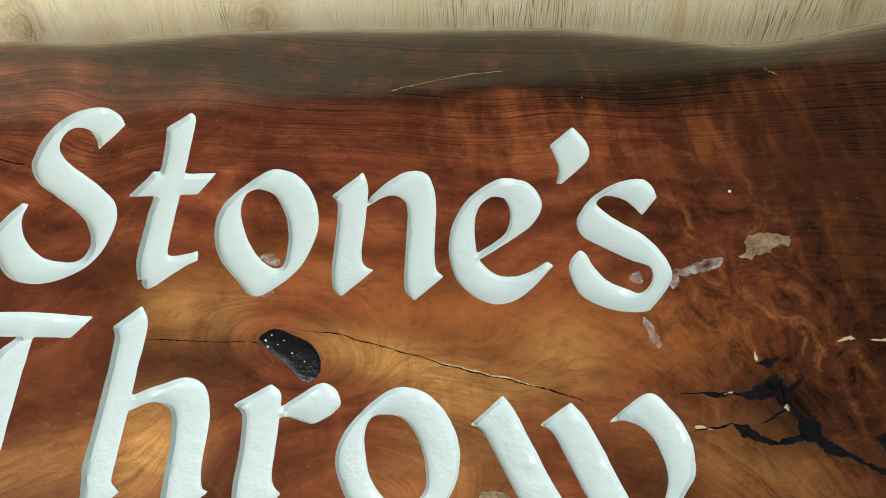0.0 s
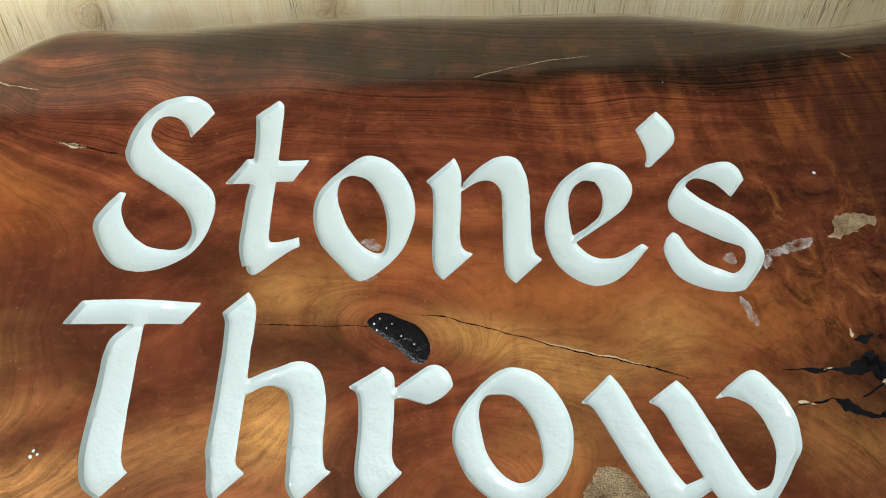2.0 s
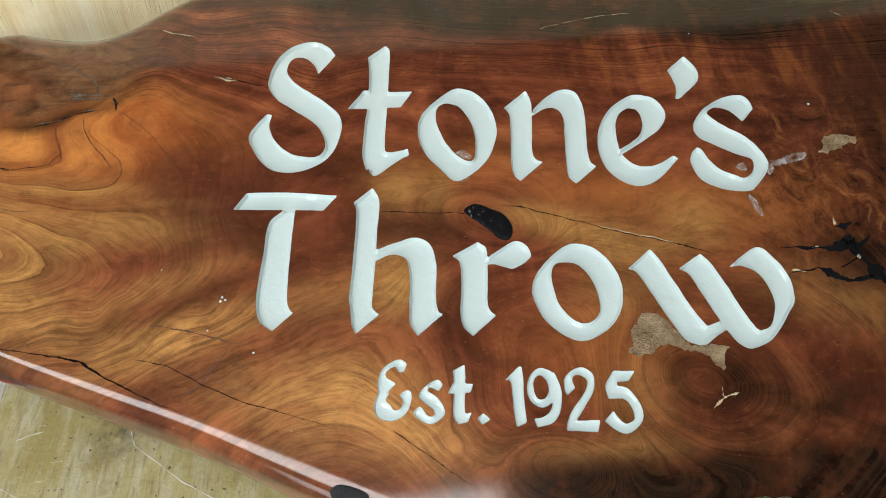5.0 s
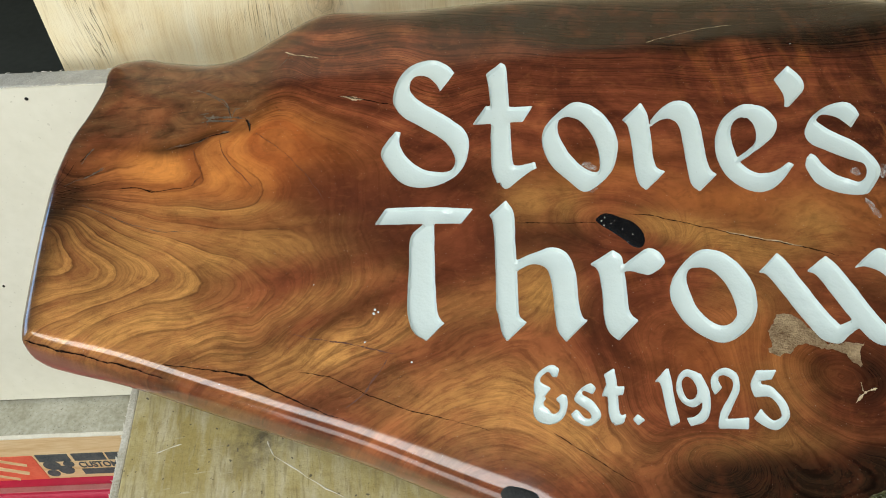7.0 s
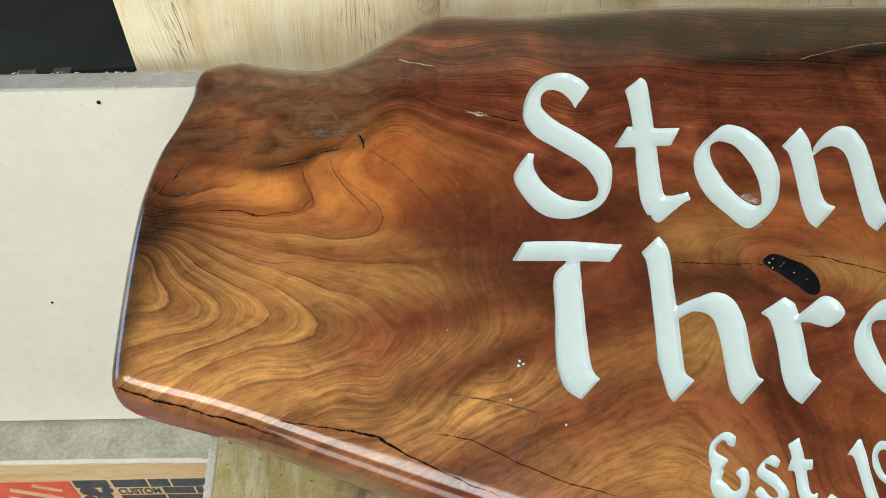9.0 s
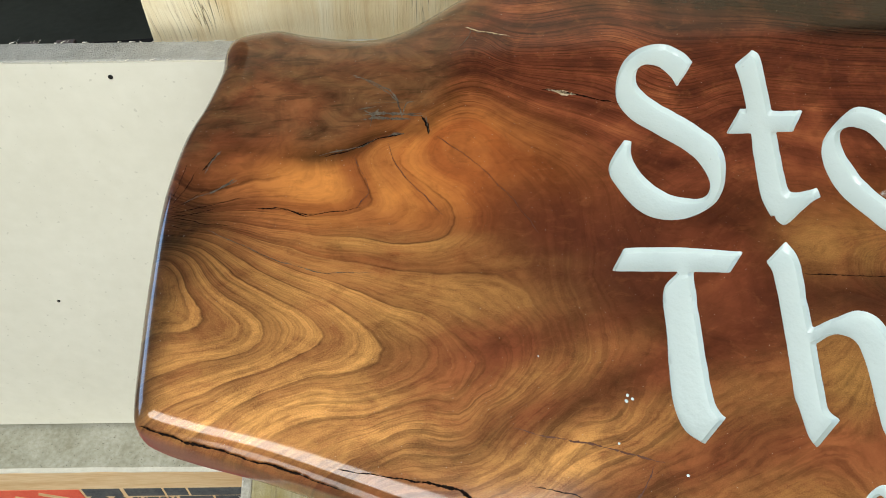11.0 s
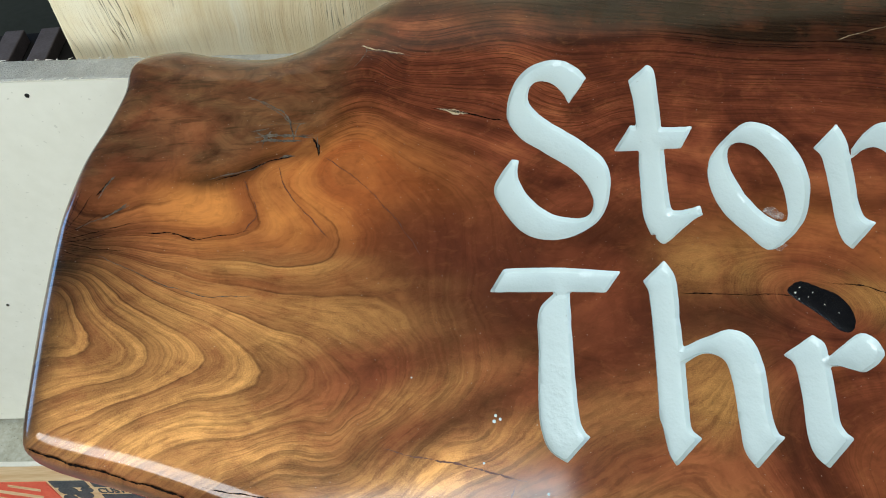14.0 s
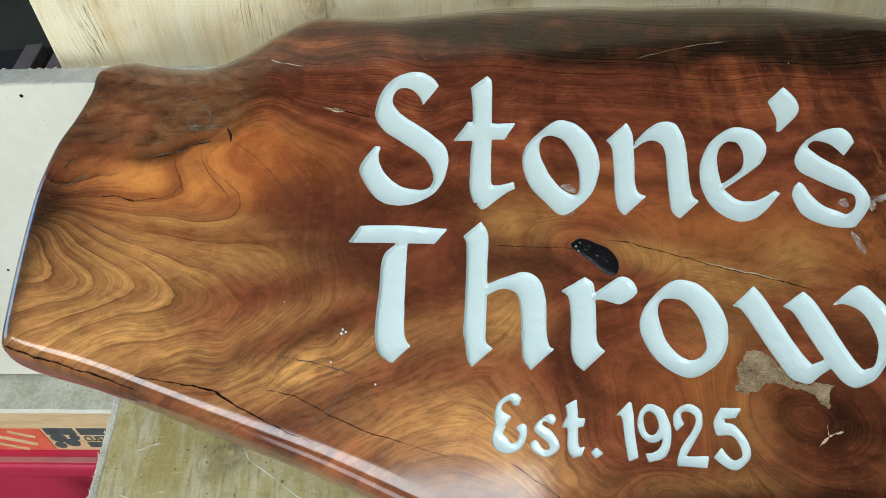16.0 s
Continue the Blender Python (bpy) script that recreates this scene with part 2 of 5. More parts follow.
def plywood_face():
    """Pale veneer with upright grain, torn fibres, fine dark splits and two knots."""
    n = Nodes("pale_plywood_veneer")
    obj = n.coords()
    drift = n.node("VectorMath", 0, {0: n.node("TexNoise", 1, {"Vector": obj, "Scale": 26.0, "Detail": 4.0}), 1: (0.5, 0.5, 0.5)}, operation="SUBTRACT")
    bent = n.node("VectorMath", 0, {0: drift, 1: (0.030, 0.0, 0.024), 2: obj}, operation="MULTIPLY_ADD")
    warp = n.math("MULTIPLY", n.noise(n.coords((6, 1, 3)), 1.0, 4), 0.05)
    x = n.math("ADD", n.node("SeparateXYZ", 0, {0: obj}), warp)
    knots = [near(n, bent, (-0.216, 0.403, 1.006), (0.030, 1.0, 0.034)), near(n, bent, (-0.050, 0.403, 0.997), (0.026, 1.0, 0.020))]
    for mask, far in knots:
        x = n.math("MULTIPLY_ADD", mask, n.math("MULTIPLY", far, 0.05), x)
    high = n.math("MULTIPLY", n.node("SeparateXYZ", 2, {0: obj}), 1.0)
    broad = n.noise1(x, 30, 5, 0.7)
    col = n.ramp(broad, (0.28, (0.67, 0.50, 0.26)), (0.46, (0.80, 0.655, 0.395)), (0.72, (0.88, 0.78, 0.55)))
    col = n.mix(n.ramp(n.noise(obj, 16, 4, 0.6), (0.45, 0.0), (0.68, 0.75)), col, (0.87, 0.775, 0.56))
    col = n.mix(n.ramp(n.noise(obj, 11, 5, 0.65, 0.5), (0.55, 0.0), (0.72, 0.45)), col, (0.58, 0.385, 0.18))
    hair = n.noise(n.node("CombineXYZ", 0, {0: n.math("MULTIPLY", x, 620), 1: n.math("MULTIPLY", high, 22)}), 1.0, 4, 0.65)
    hairs = n.ramp(hair, (0.36, 1.0), (0.45, 0.0))
    gate = n.ramp(n.noise(n.coords((24, 1, 10)), 1.0, 4), (0.38, 0.1), (0.56, 1.0))
    hairs = n.math("MULTIPLY", hairs, gate)
    col = n.mix(n.math("MULTIPLY", hairs, 0.30), col, (0.40, 0.25, 0.10))
    col = n.mix(n.ramp(hair, (0.58, 0.0), (0.70, 0.5)), col, (0.92, 0.84, 0.64))
    split = n.noise(n.node("CombineXYZ", 0, {0: n.math("MULTIPLY", x, 260), 1: n.math("MULTIPLY", high, 7)}), 1.0, 2, 0.5)
    splits = n.math("MULTIPLY", n.ramp(n.math("ABSOLUTE", n.math("SUBTRACT", split, 0.5)), (0.0, 1.0), (0.012, 0.0)), n.ramp(n.noise(n.coords((18, 1, 12)), 1.0, 3), (0.52, 0.0), (0.60, 1.0)))
    col = n.mix(n.math("MULTIPLY", splits, 0.85), col, (0.14, 0.08, 0.035))
    for mask, far in knots:
        rings = n.noise1(n.math("MULTIPLY_ADD", broad, 0.4, far), 8, 4, 0.65)
        col = n.mix(n.math("MULTIPLY", mask, 0.6), col, n.ramp(rings, (0.34, (0.16, 0.085, 0.040)), (0.46, (0.46, 0.30, 0.14)), (0.6, (0.66, 0.49, 0.27))))
    return n.finish(col, 0.62, n.math("SUBTRACT", hair, n.math("MULTIPLY", splits, 0.8)), 0.75, 0.0012)


def bench_board():
    """A worn, greyish-olive board: smudges, scuffed fibres, dark flecks, a dark stain."""
    n = Nodes("worn_grey_board")
    obj = n.coords()
    col = n.mix(n.ramp(n.noise(obj, 9, 6, 0.7), (0.38, 0.0), (0.62, 1.0)), (0.34, 0.265, 0.085), (0.52, 0.445, 0.225))
    col = n.mix(n.ramp(n.noise(n.coords((60, 12, 1), (0, 0, 0.15)), 1.0, 6, 0.7), (0.46, 0.0), (0.68, 0.75)), col, (0.56, 0.51, 0.355))
    col = n.mix(n.ramp(n.noise(obj, 55, 5, 0.7, 0.6), (0.54, 0.0), (0.70, 0.55)), col, (0.25, 0.19, 0.07))
    stain, _ = near(n, obj, (-0.652, 0.198, 0.80), (0.040, 0.034, 1.0))
    col = n.mix(n.math("MULTIPLY", stain, n.ramp(n.noise(obj, 70, 5, 0.65), (0.38, 0.0), (0.62, 0.9))), col, (0.085, 0.065, 0.035))
    col = n.mix(n.ramp(n.noise(obj, 240, 1), (0.70, 0.0), (0.73, 0.9)), col, (0.085, 0.07, 0.04))
    col = n.mix(n.ramp(n.noise(n.coords((380, 45, 1), (0, 0, 0.1)), 1.0, 4, 0.65), (0.34, 0.6), (0.47, 0.0)), col, (0.22, 0.17, 0.07))
    scuff = n.noise(n.coords((40, 520, 1), (0, 0, 0.62)), 1.0, 2)
    col = n.mix(n.math("MULTIPLY", n.ramp(scuff, (0.68, 0.0), (0.74, 0.4)), n.ramp(n.noise(obj, 14, 2), (0.5, 0.0), (0.6, 1.0))), col, (0.70, 0.66, 0.52))
    return n.finish(col, 0.62, n.noise(obj, 260, 5, 0.7), 0.7, 0.0010)


def smear_paint():
    """A thin whitish film, broken up."""
    n = Nodes("dried_paint_smear")
    obj = n.coords()
    n.plug(n.bsdf.inputs["Alpha"], n.ramp(n.noise(obj, 130, 4, 0.65), (0.34, 0.0), (0.62, 0.48)))
    return n.finish(n.mix(n.noise(obj, 200, 2), (0.60, 0.55, 0.50), (0.74, 0.72, 0.69)), 0.5)


def plain(name, colour, other, scale=20, rough=0.6, bump=0.3, distance=0.001, stretch=(1, 1, 1), speck=None, **more):
    """Two colours mottled at two scales, with specks where wanted."""
    n = Nodes(name)
    obj = n.coords(stretch)
    fac = n.math("MULTIPLY_ADD", n.noise(obj, scale * 9, 3), 0.45, n.math("MULTIPLY", n.noise(obj, scale, 4), 0.6))
    col = n.mix(n.ramp(fac, (0.36, 0.0), (0.68, 1.0)), colour, other)
    hgt = n.noise(obj, scale * 14, 4)
    if speck:
        dots = n.ramp(n.noise(obj, scale * 28, 1), (0.70, 0.0), (0.74, 1.0))
        col = n.mix(dots, col, speck)
    return n.finish(col, rough, hgt, bump, distance, **more)


WOOD = slab_wood()
PAINT = letter_paint()
PLY = plywood_face()
PLY_EDGE = plain("plywood_edge", (0.42, 0.27, 0.13), (0.60, 0.44, 0.25), 30, 0.8, stretch=(1, 6, 1))
CREAM = plain("cream_melamine", (0.68, 0.65, 0.54), (0.75, 0.72, 0.61), 8, 0.42, 0.08, speck=(0.60, 0.57, 0.47))
CHIP = plain("raw_chipboard_edge", (0.33, 0.32, 0.28), (0.50, 0.49, 0.44), 60, 0.9, 0.8, 0.0015, speck=(0.68, 0.66, 0.58))
BENCH = bench_board()
BENCH_EDGE = plain("frayed_board_edge", (0.36, 0.33, 0.24), (0.68, 0.65, 0.56), 50, 0.9, 0.7, 0.0015)
LUMBER = plain("sawn_softwood", (0.52, 0.31, 0.13), (0.74, 0.56, 0.33), 22, 0.7, 0.5, stretch=(0.22, 1, 2.6))
LUMBER_TOP = plain("weathered_timber", (0.29, 0.275, 0.195), (0.50, 0.485, 0.40), 22, 0.85, 0.7, speck=(0.13, 0.12, 0.09))
INK_RED = plain("red_stamp_ink", (0.60, 0.07, 0.035), (0.70, 0.14, 0.07), 40, 0.7)
INK_BLACK = plain("dark_stamp_ink", (0.022, 0.034, 0.042), (0.10, 0.105, 0.10), 60, 0.7)
RED = plain("red_plastic", (0.40, 0.012, 0.045), (0.47, 0.02, 0.06), 10, 0.45, 0.1)
BLACK = plain("black_resin", (0.004, 0.004, 0.005), (0.012, 0.012, 0.013), 60, 0.12, 0.3, Coat_Weight=1.0, Coat_Roughness=0.04)
TAR = plain("dull_black_filler", (0.006, 0.007, 0.008), (0.022, 0.023, 0.022), 60, 0.55, 0.4, Specular_IOR_Level=0.2)
CRACK = plain("open_crack", (0.003, 0.002, 0.0015), (0.012, 0.007, 0.005), 90, 0.9, Specular_IOR_Level=0.05)
FILL = plain("pale_crack_filler", (0.42, 0.30, 0.16), (0.62, 0.50, 0.33), 120, 0.6)
BARK = plain("tan_bark_inclusion", (0.17, 0.085, 0.030), (0.62, 0.45, 0.26), 80, 0.75, 1.0, 0.004, speck=(0.10, 0.05, 0.02))
MOSS = plain("green_resin_void", (0.02, 0.022, 0.008), (0.075, 0.08, 0.03), 35, 0.15, 0.8, 0.004, Coat_Weight=1.0)
SMEAR = smear_paint()
GREYDUST = plain("dusty_fissure", (0.035, 0.026, 0.018), (0.17, 0.14, 0.105), 150, 0.9, Specular_IOR_Level=0.05)
SEAM = plain("dark_grain_seam", (0.075, 0.020, 0.007), (0.11, 0.032, 0.011), 90, 0.4, Coat_Weight=1.0)
FRAY = plain("pale_wood_fibre", (0.62, 0.58, 0.48), (0.75, 0.72, 0.62), 90, 0.8)
FRAY_THIN = plain("scratched_fibre", (0.52, 0.49, 0.38), (0.64, 0.61, 0.50), 90, 0.8)
RED_DULL = plain("dusty_red_plastic", (0.36, 0.10, 0.10), (0.42, 0.15, 0.14), 40, 0.7)
# timber tone taken down to near-black: shade put into the colour
SHADE = plain("shade_dark_timber", (0.018, 0.014, 0.011), (0.03, 0.024, 0.02), 20, 0.8)
FLOOR = plain("dark_concrete", (0.068, 0.065, 0.042), (0.100, 0.096, 0.066), 4, 0.7, 0.3)
WALL = plain("grey_block_wall", (0.26, 0.25, 0.23), (0.34, 0.33, 0.30), 3, 0.9, 0.3)
ROOF = plain("dark_roof_boards", (0.030, 0.026, 0.022), (0.050, 0.044, 0.038), 5, 0.8, 0.3, stretch=(1, 8, 1))
DULL = plain("dusty_brown_timber", (0.16, 0.12, 0.10), (0.23, 0.18, 0.16), 20, 0.8)


# ---- mesh helpers ----
def mesh_object(name, bm, material, parent=None, label=""):
    me = bpy.data.meshes.new(name)
    bm.normal_update()
    bm.to_mesh(me)
    bm.free()
    me.materials.append(material)
    ob = new(name, me)
    if parent:
        ob.parent = parent
    if label:
        tagged(ob, label)
    return ob


part = mesh_object


def box(sx, sy, sz, centre=(0, 0, 0), bevel=0.0015, cuts=0, rough=0.0):
    """A block with softened edges; rough jitters its faces where it is cut finer."""
    bm = bmesh.new()
    bmesh.ops.create_cube(bm, size=1, matrix=Matrix.Translation(centre) @ Matrix.Diagonal((sx, sy, sz, 1)))
    if cuts:
        bmesh.ops.subdivide_edges(bm, edges=bm.edges[:], cuts=cuts, use_grid_fill=True)
        for v in bm.verts:
            v.co += rough * noise.noise_vector(v.co * 40)
    elif bevel:
        bmesh.ops.bevel(bm, geom=bm.edges[:], offset=bevel, segments=2, affect="EDGES", profile=0.5)
    return bm


def empty(name, m, label, category, group=""):
    ob = new(name)
    ob.matrix_world = m
    return tagged(ob, label, category, group)


def smooth_loop(points, step):
    """A closed Catmull-Rom curve through the points, set out at an even step."""
    p = np.array(points, float)
    a, b, c, d = np.roll(p, 1, 0), p, np.roll(p, -1, 0), np.roll(p, -2, 0)
    t = np.linspace(0, 1, 12, endpoint=False)[None, :, None]
    a, b, c, d = (q[:, None, :] for q in (a, b, c, d))
    curve = 0.5 * (2 * b + (c - a) * t + (2 * a - 5 * b + 4 * c - d) * t**2 + (3 * b - a - 3 * c + d) * t**3)
    return even(curve.reshape(-1, 2), step)


def even(loop, step):
    """A closed loop set out again at an even step."""
    ring = np.vstack([loop, loop[:1]])
    s = np.r_[0, np.cumsum(np.hypot(*np.diff(ring, axis=0).T))]
    k = max(8, int(round(s[-1] / step)))
    at = np.linspace(0, s[-1], k, endpoint=False)
    return np.stack([np.interp(at, s, ring[:, 0]), np.interp(at, s, ring[:, 1])], 1)


def signed_distance(pts, loop):
    """Distance to a closed loop, positive inside."""
    out = np.empty(len(pts))
    a, b = loop, np.roll(loop, -1, 0)
    e = b - a
    ee = (e**2).sum(1) + 1e-18
    for lo in range(0, len(pts), 4000):
        p = pts[lo : lo + 4000, None, :]
        w = p - a
        k = np.clip((w * e).sum(2) / ee, 0, 1)
        d = np.sqrt(((w - k[..., None] * e) ** 2).sum(2).min(1))
        up = (a[:, 1] > p[..., 1]) != (b[:, 1] > p[..., 1])
        cross = p[..., 0] < e[:, 0] * (p[..., 1] - a[:, 1]) / np.where(np.abs(e[:, 1]) < 1e-15, 1e-15, e[:, 1]) + a[:, 0]
        inside = (up & cross).sum(1) % 2 == 1
        out[lo : lo + 4000] = np.where(inside, d, -d)
    return out


def contours(field, x0, y0, h, level=0.0):
    """Closed loops along a level of a field given on a grid (marching squares)."""
    f = field - level + 1e-9
    links = {}

    def cut(i, j, k, l):
        a, b = f[j, i], f[l, k]
        t = a / (a - b)
        return (x0 + h * (i + t * (k - i)), y0 + h * (j + t * (l - j)))

    ny, nx = f.shape
    mixed = (f[:-1, :-1] > 0).astype(int) + (f[:-1, 1:] > 0) + (f[1:, 1:] > 0) + (f[1:, :-1] > 0)
    for j, i in zip(*np.where((mixed > 0) & (mixed < 4))):
        corner = [(i, j), (i + 1, j), (i + 1, j + 1), (i, j + 1)]
        on = [f[q[1], q[0]] > 0 for q in corner]
        ends = [((*min(corner[k], corner[(k + 1) % 4]), *max(corner[k], corner[(k + 1) % 4])), on[k]) for k in range(4) if on[k] != on[(k + 1) % 4]]
        starts = [e for e, into in ends if into]
        stops = [e for e, into in ends if not into]
        for s, e in zip(starts, stops):
            links[s] = e
    loops = []
    while links:
        first, here = next(iter(links.items()))
        loop, key = [first], here
        del links[first]
        while key != first and key in links:
            loop.append(key)
            key = links.pop(key)
        if len(loop) > 6:
            loops.append(np.array([cut(*k) for k in loop]))
    return loops


# ---- the lettering: broad-pen strokes, in millimetres on the face of the sign ----
GLYPHS = []


def pen(stations, closed=False):
    """The outline swept by a pen whose two edges pass the stations (left x, y, right x, y)."""
    p = np.array(stations, float)
    if closed:
        a, b, c, d = np.roll(p, 1, 0), p, np.roll(p, -1, 0), np.roll(p, -2, 0)
    else:
        q = np.vstack([2 * p[0] - p[1], p, 2 * p[-1] - p[-2]])
        a, b, c, d = q[:-3], q[1:-2], q[2:-1], q[3:]
    t = np.linspace(0, 1, 8, endpoint=False)[None, :, None]
    a, b, c, d = (q[:, None, :] for q in (a, b, c, d))
    s = (0.5 * (2 * b + (c - a) * t + (2 * a - 5 * b + 4 * c - d) * t**2 + (3 * b - a - 3 * c + d) * t**3)).reshape(-1, 4)
    if not closed:
        s = np.vstack([s, p[-1:]])
    return s, closed


def glyph(name, x, y, *strokes):
    """Sets out one letter: the union of its strokes as a distance field, then its edge and inner loops."""
    h = 0.4
    allp = np.vstack([np.vstack([s[:, :2], s[:, 2:]]) for s, _ in strokes])
    lo, hi = allp.min(0) - 3, allp.max(0) + 3
    nx, ny = (np.ceil((hi - lo) / h).astype(int)) + 1
    gx, gy = np.meshgrid(lo[0] + h * np.arange(nx), lo[1] + h * np.arange(ny))
    pts = np.stack([gx.ravel(), gy.ravel()], 1)
    field = np.full(len(pts), -99.0)
    for s, closed in strokes:
        if closed:
            one = np.minimum(signed_distance(pts, s[:, :2]), -signed_distance(pts, s[:, 2:]))
            two = np.minimum(signed_distance(pts, s[:, 2:]), -signed_distance(pts, s[:, :2]))
            d = np.maximum(one, two)
        else:
            d = signed_distance(pts, np.vstack([s[:, :2], s[::-1, 2:]]))
        field = np.maximum(field, d)
    field = field.reshape(ny, nx)
    for _ in range(2):
        k = np.pad(field, 1, mode="edge")
        field = (k[1:-1, 1:-1] * 2 + k[:-2, 1:-1] + k[2:, 1:-1] + k[1:-1, :-2] + k[1:-1, 2:]) / 6
    GLYPHS.append((name, np.array([x, y]), lo, h, field))


glyph("letter_s", -181.4, 196.6,
    pen([(62.9, 98.7, 49.6, 82.3), (58.3, 106.9, 47.3, 90), (49.6, 112.9, 42.7, 96.6), (39.6, 112.9, 35.6, 99.3), (27.6, 107.3, 29.7, 96.3), (17.9, 94.4, 27, 88), (13.2, 77.5, 29.8, 79.8), (18.4, 63.5, 35.6, 72.9), (29.9, 52.9, 50.8, 59.3), (43.1, 41.3, 62, 46.4), (49.7, 31.5, 64.3, 34.6), (52.1, 20, 60.2, 19.2), (48.3, 12.4, 52.3, 8.1), (39.2, 11.6, 39.9, 1.6), (28.2, 15.4, 26.5, -0), (19, 24.7, 12.1, 5.3), (14.4, 35, 2.6, 20.6), (13.9, 41.9, -0, 34.2), (16, 49.1, 11.8, 50.5)]),
)
glyph("letter_t", -112.5, 188.1,
    pen([(17.6, 102.8, 31.3, 112.8), (17.8, 98.7, 34.2, 107.3), (17.8, 88.6, 32.2, 87.2), (14.6, 59.8, 28.7, 58.4), (12.1, 46, 26.8, 44.5), (9.5, 28.1, 24.6, 26.6), (8.3, 15.9, 24.6, 18.6), (10, 5.3, 28.7, 12.9)]),
    pen([(12.1, 3.4, 14.5, 23.1), (16.3, -0, 18.8, 20.5), (26.5, 6.6, 27.2, 18.3), (34.1, 11.5, 34.6, 18.9), (40.6, 14.3, 40.2, 20.1)]),
    pen([(12.8, 73.4, -0, 57.5), (30.1, 70.2, 19.8, 56.4), (47.9, 68.9, 38.1, 55.5)]),
)
glyph("letter_o", -64.2, 178.7,
    pen([(31.1, 77.6, 25.1, 64.7), (45.3, 71.8, 32.4, 59.8), (53.6, 56.7, 37.9, 47.1), (55.6, 38.8, 39.4, 33.2), (49.2, 20.6, 38, 20.9), (39.2, 8.6, 35.2, 15.5), (22.5, 0, 29.7, 16.5), (11.9, 11.3, 22.1, 25.1), (2.7, 25.3, 16.2, 38.7), (-0, 42.6, 13.7, 52.7), (4.1, 56.9, 16, 61.9), (16.3, 69, 20.1, 64.8)], True),
)
glyph("letter_n", -2.3, 168.4,
    pen([(1.4, 67.4, 19.4, 81.5), (4.4, 61, 21.6, 70.2), (2.6, 41.9, 18.9, 49.4), (0.2, 24.4, 15.9, 29.4), (0, 12.3, 17.5, 22.6), (3.9, 5.9, 21.9, 19.5)]),
    pen([(20.6, 58.5, 22.3, 64.4), (29.6, 63.7, 33.2, 73.8), (37.4, 63.8, 44.7, 79.5), (42.1, 57.3, 55.3, 76.5), (41.1, 42.6, 58.4, 59.4), (38.1, 20.5, 54.8, 29.9), (37.2, 6.8, 54.4, 17.6), (41.5, -0, 57.9, 12.4)]),
)
glyph("letter_e", 60, 162.4,
    pen([(41.8, 75.2, 33.6, 63.1), (31.1, 75.3, 26.8, 64.2), (15.3, 65.8, 19.3, 58.4), (4.5, 50.6, 15.4, 47.2), (-0, 35.1, 14.6, 30.5), (1.3, 18.7, 16.4, 24.6), (8.9, 6.8, 22.4, 17.4), (21.5, 0, 30.6, 15.3), (36.2, 4, 39.1, 16.2), (54.2, 19.5, 51.1, 22)]),
    pen([(33.6, 63.1, 37, 75.2), (35.5, 57.7, 48.3, 72.1), (35.3, 49.8, 54.2, 58.6), (31.4, 41, 48.1, 46.2), (24.5, 35.8, 34.3, 36.6), (14.2, 30.1, 15.7, 26.5)]),
)
glyph("apostrophe", 124.3, 231.6,
    pen([(0.4, 26.5, 16.5, 38.7), (2.4, 18.2, 22.5, 25.3), (3, 9.3, 19.9, 14), (0, 0.4, 3.1, 0)]),
)
glyph("letter_s", 121.6, 151.1,
    pen([(56.9, 66.8, 45.9, 56.2), (55.9, 74.1, 42.5, 62.1), (50.7, 79.5, 38, 67.3), (37.1, 78.4, 29, 70.6), (21.1, 70.4, 22.9, 66.9), (10.2, 57.4, 23.8, 63.1), (10.9, 46.8, 30.7, 55.4), (22, 38, 43.3, 44.9), (33.3, 30.2, 51.3, 32.8), (43.2, 24.8, 54, 21.5), (41.7, 16.2, 50.3, 13.2), (35.2, 10.9, 40.5, 3.5), (28.4, 13.3, 33.9, 0), (18.8, 19.4, 17.9, 2.9), (13.5, 27.8, 3.7, 12.4), (10.8, 36, 0, 27), (7.6, 38.6, 3.1, 34.6)]),
)
glyph("letter_t", -192.1, 83.5,
    pen([(9, 100, 0, 87.9), (35.6, 97.7, 28.7, 84.9), (69.6, 91.8, 59.6, 81.4)]),
    pen([(34, 84.8, 41.3, 84.9), (23.4, 74.7, 40, 74.6), (20.1, 53.5, 37.4, 53.6), (16.4, 31.7, 35.3, 31.5), (15.2, 18.3, 34.7, 18.4), (17.8, 6.9, 36.4, 12.6), (25, 0, 38.4, 11)]),
)
glyph("letter_h", -118.8, 71.2,
    pen([(6.4, 97.7, 20, 107.9), (8, 90.7, 23.8, 97.2), (5.9, 71.1, 20.6, 73.5), (3.3, 52.4, 17.8, 50.9), (-0, 30.9, 14.9, 31.1), (0.1, 23.8, 13.8, 22.4), (0.4, 11.6, 16, 18.7), (2.8, 5.3, 18.2, 16.7)]),
    pen([(17.5, 52.8, 19.3, 61.3), (27.3, 56.7, 32.9, 65.3), (34.1, 55.6, 45.2, 67.5), (38.5, 50.6, 54.1, 61.6), (39, 37.7, 56.7, 46.9), (37.1, 19.9, 54.2, 25.3), (36.6, 7.9, 54.6, 15.3), (40.3, -0, 57.7, 12.9)]),
)
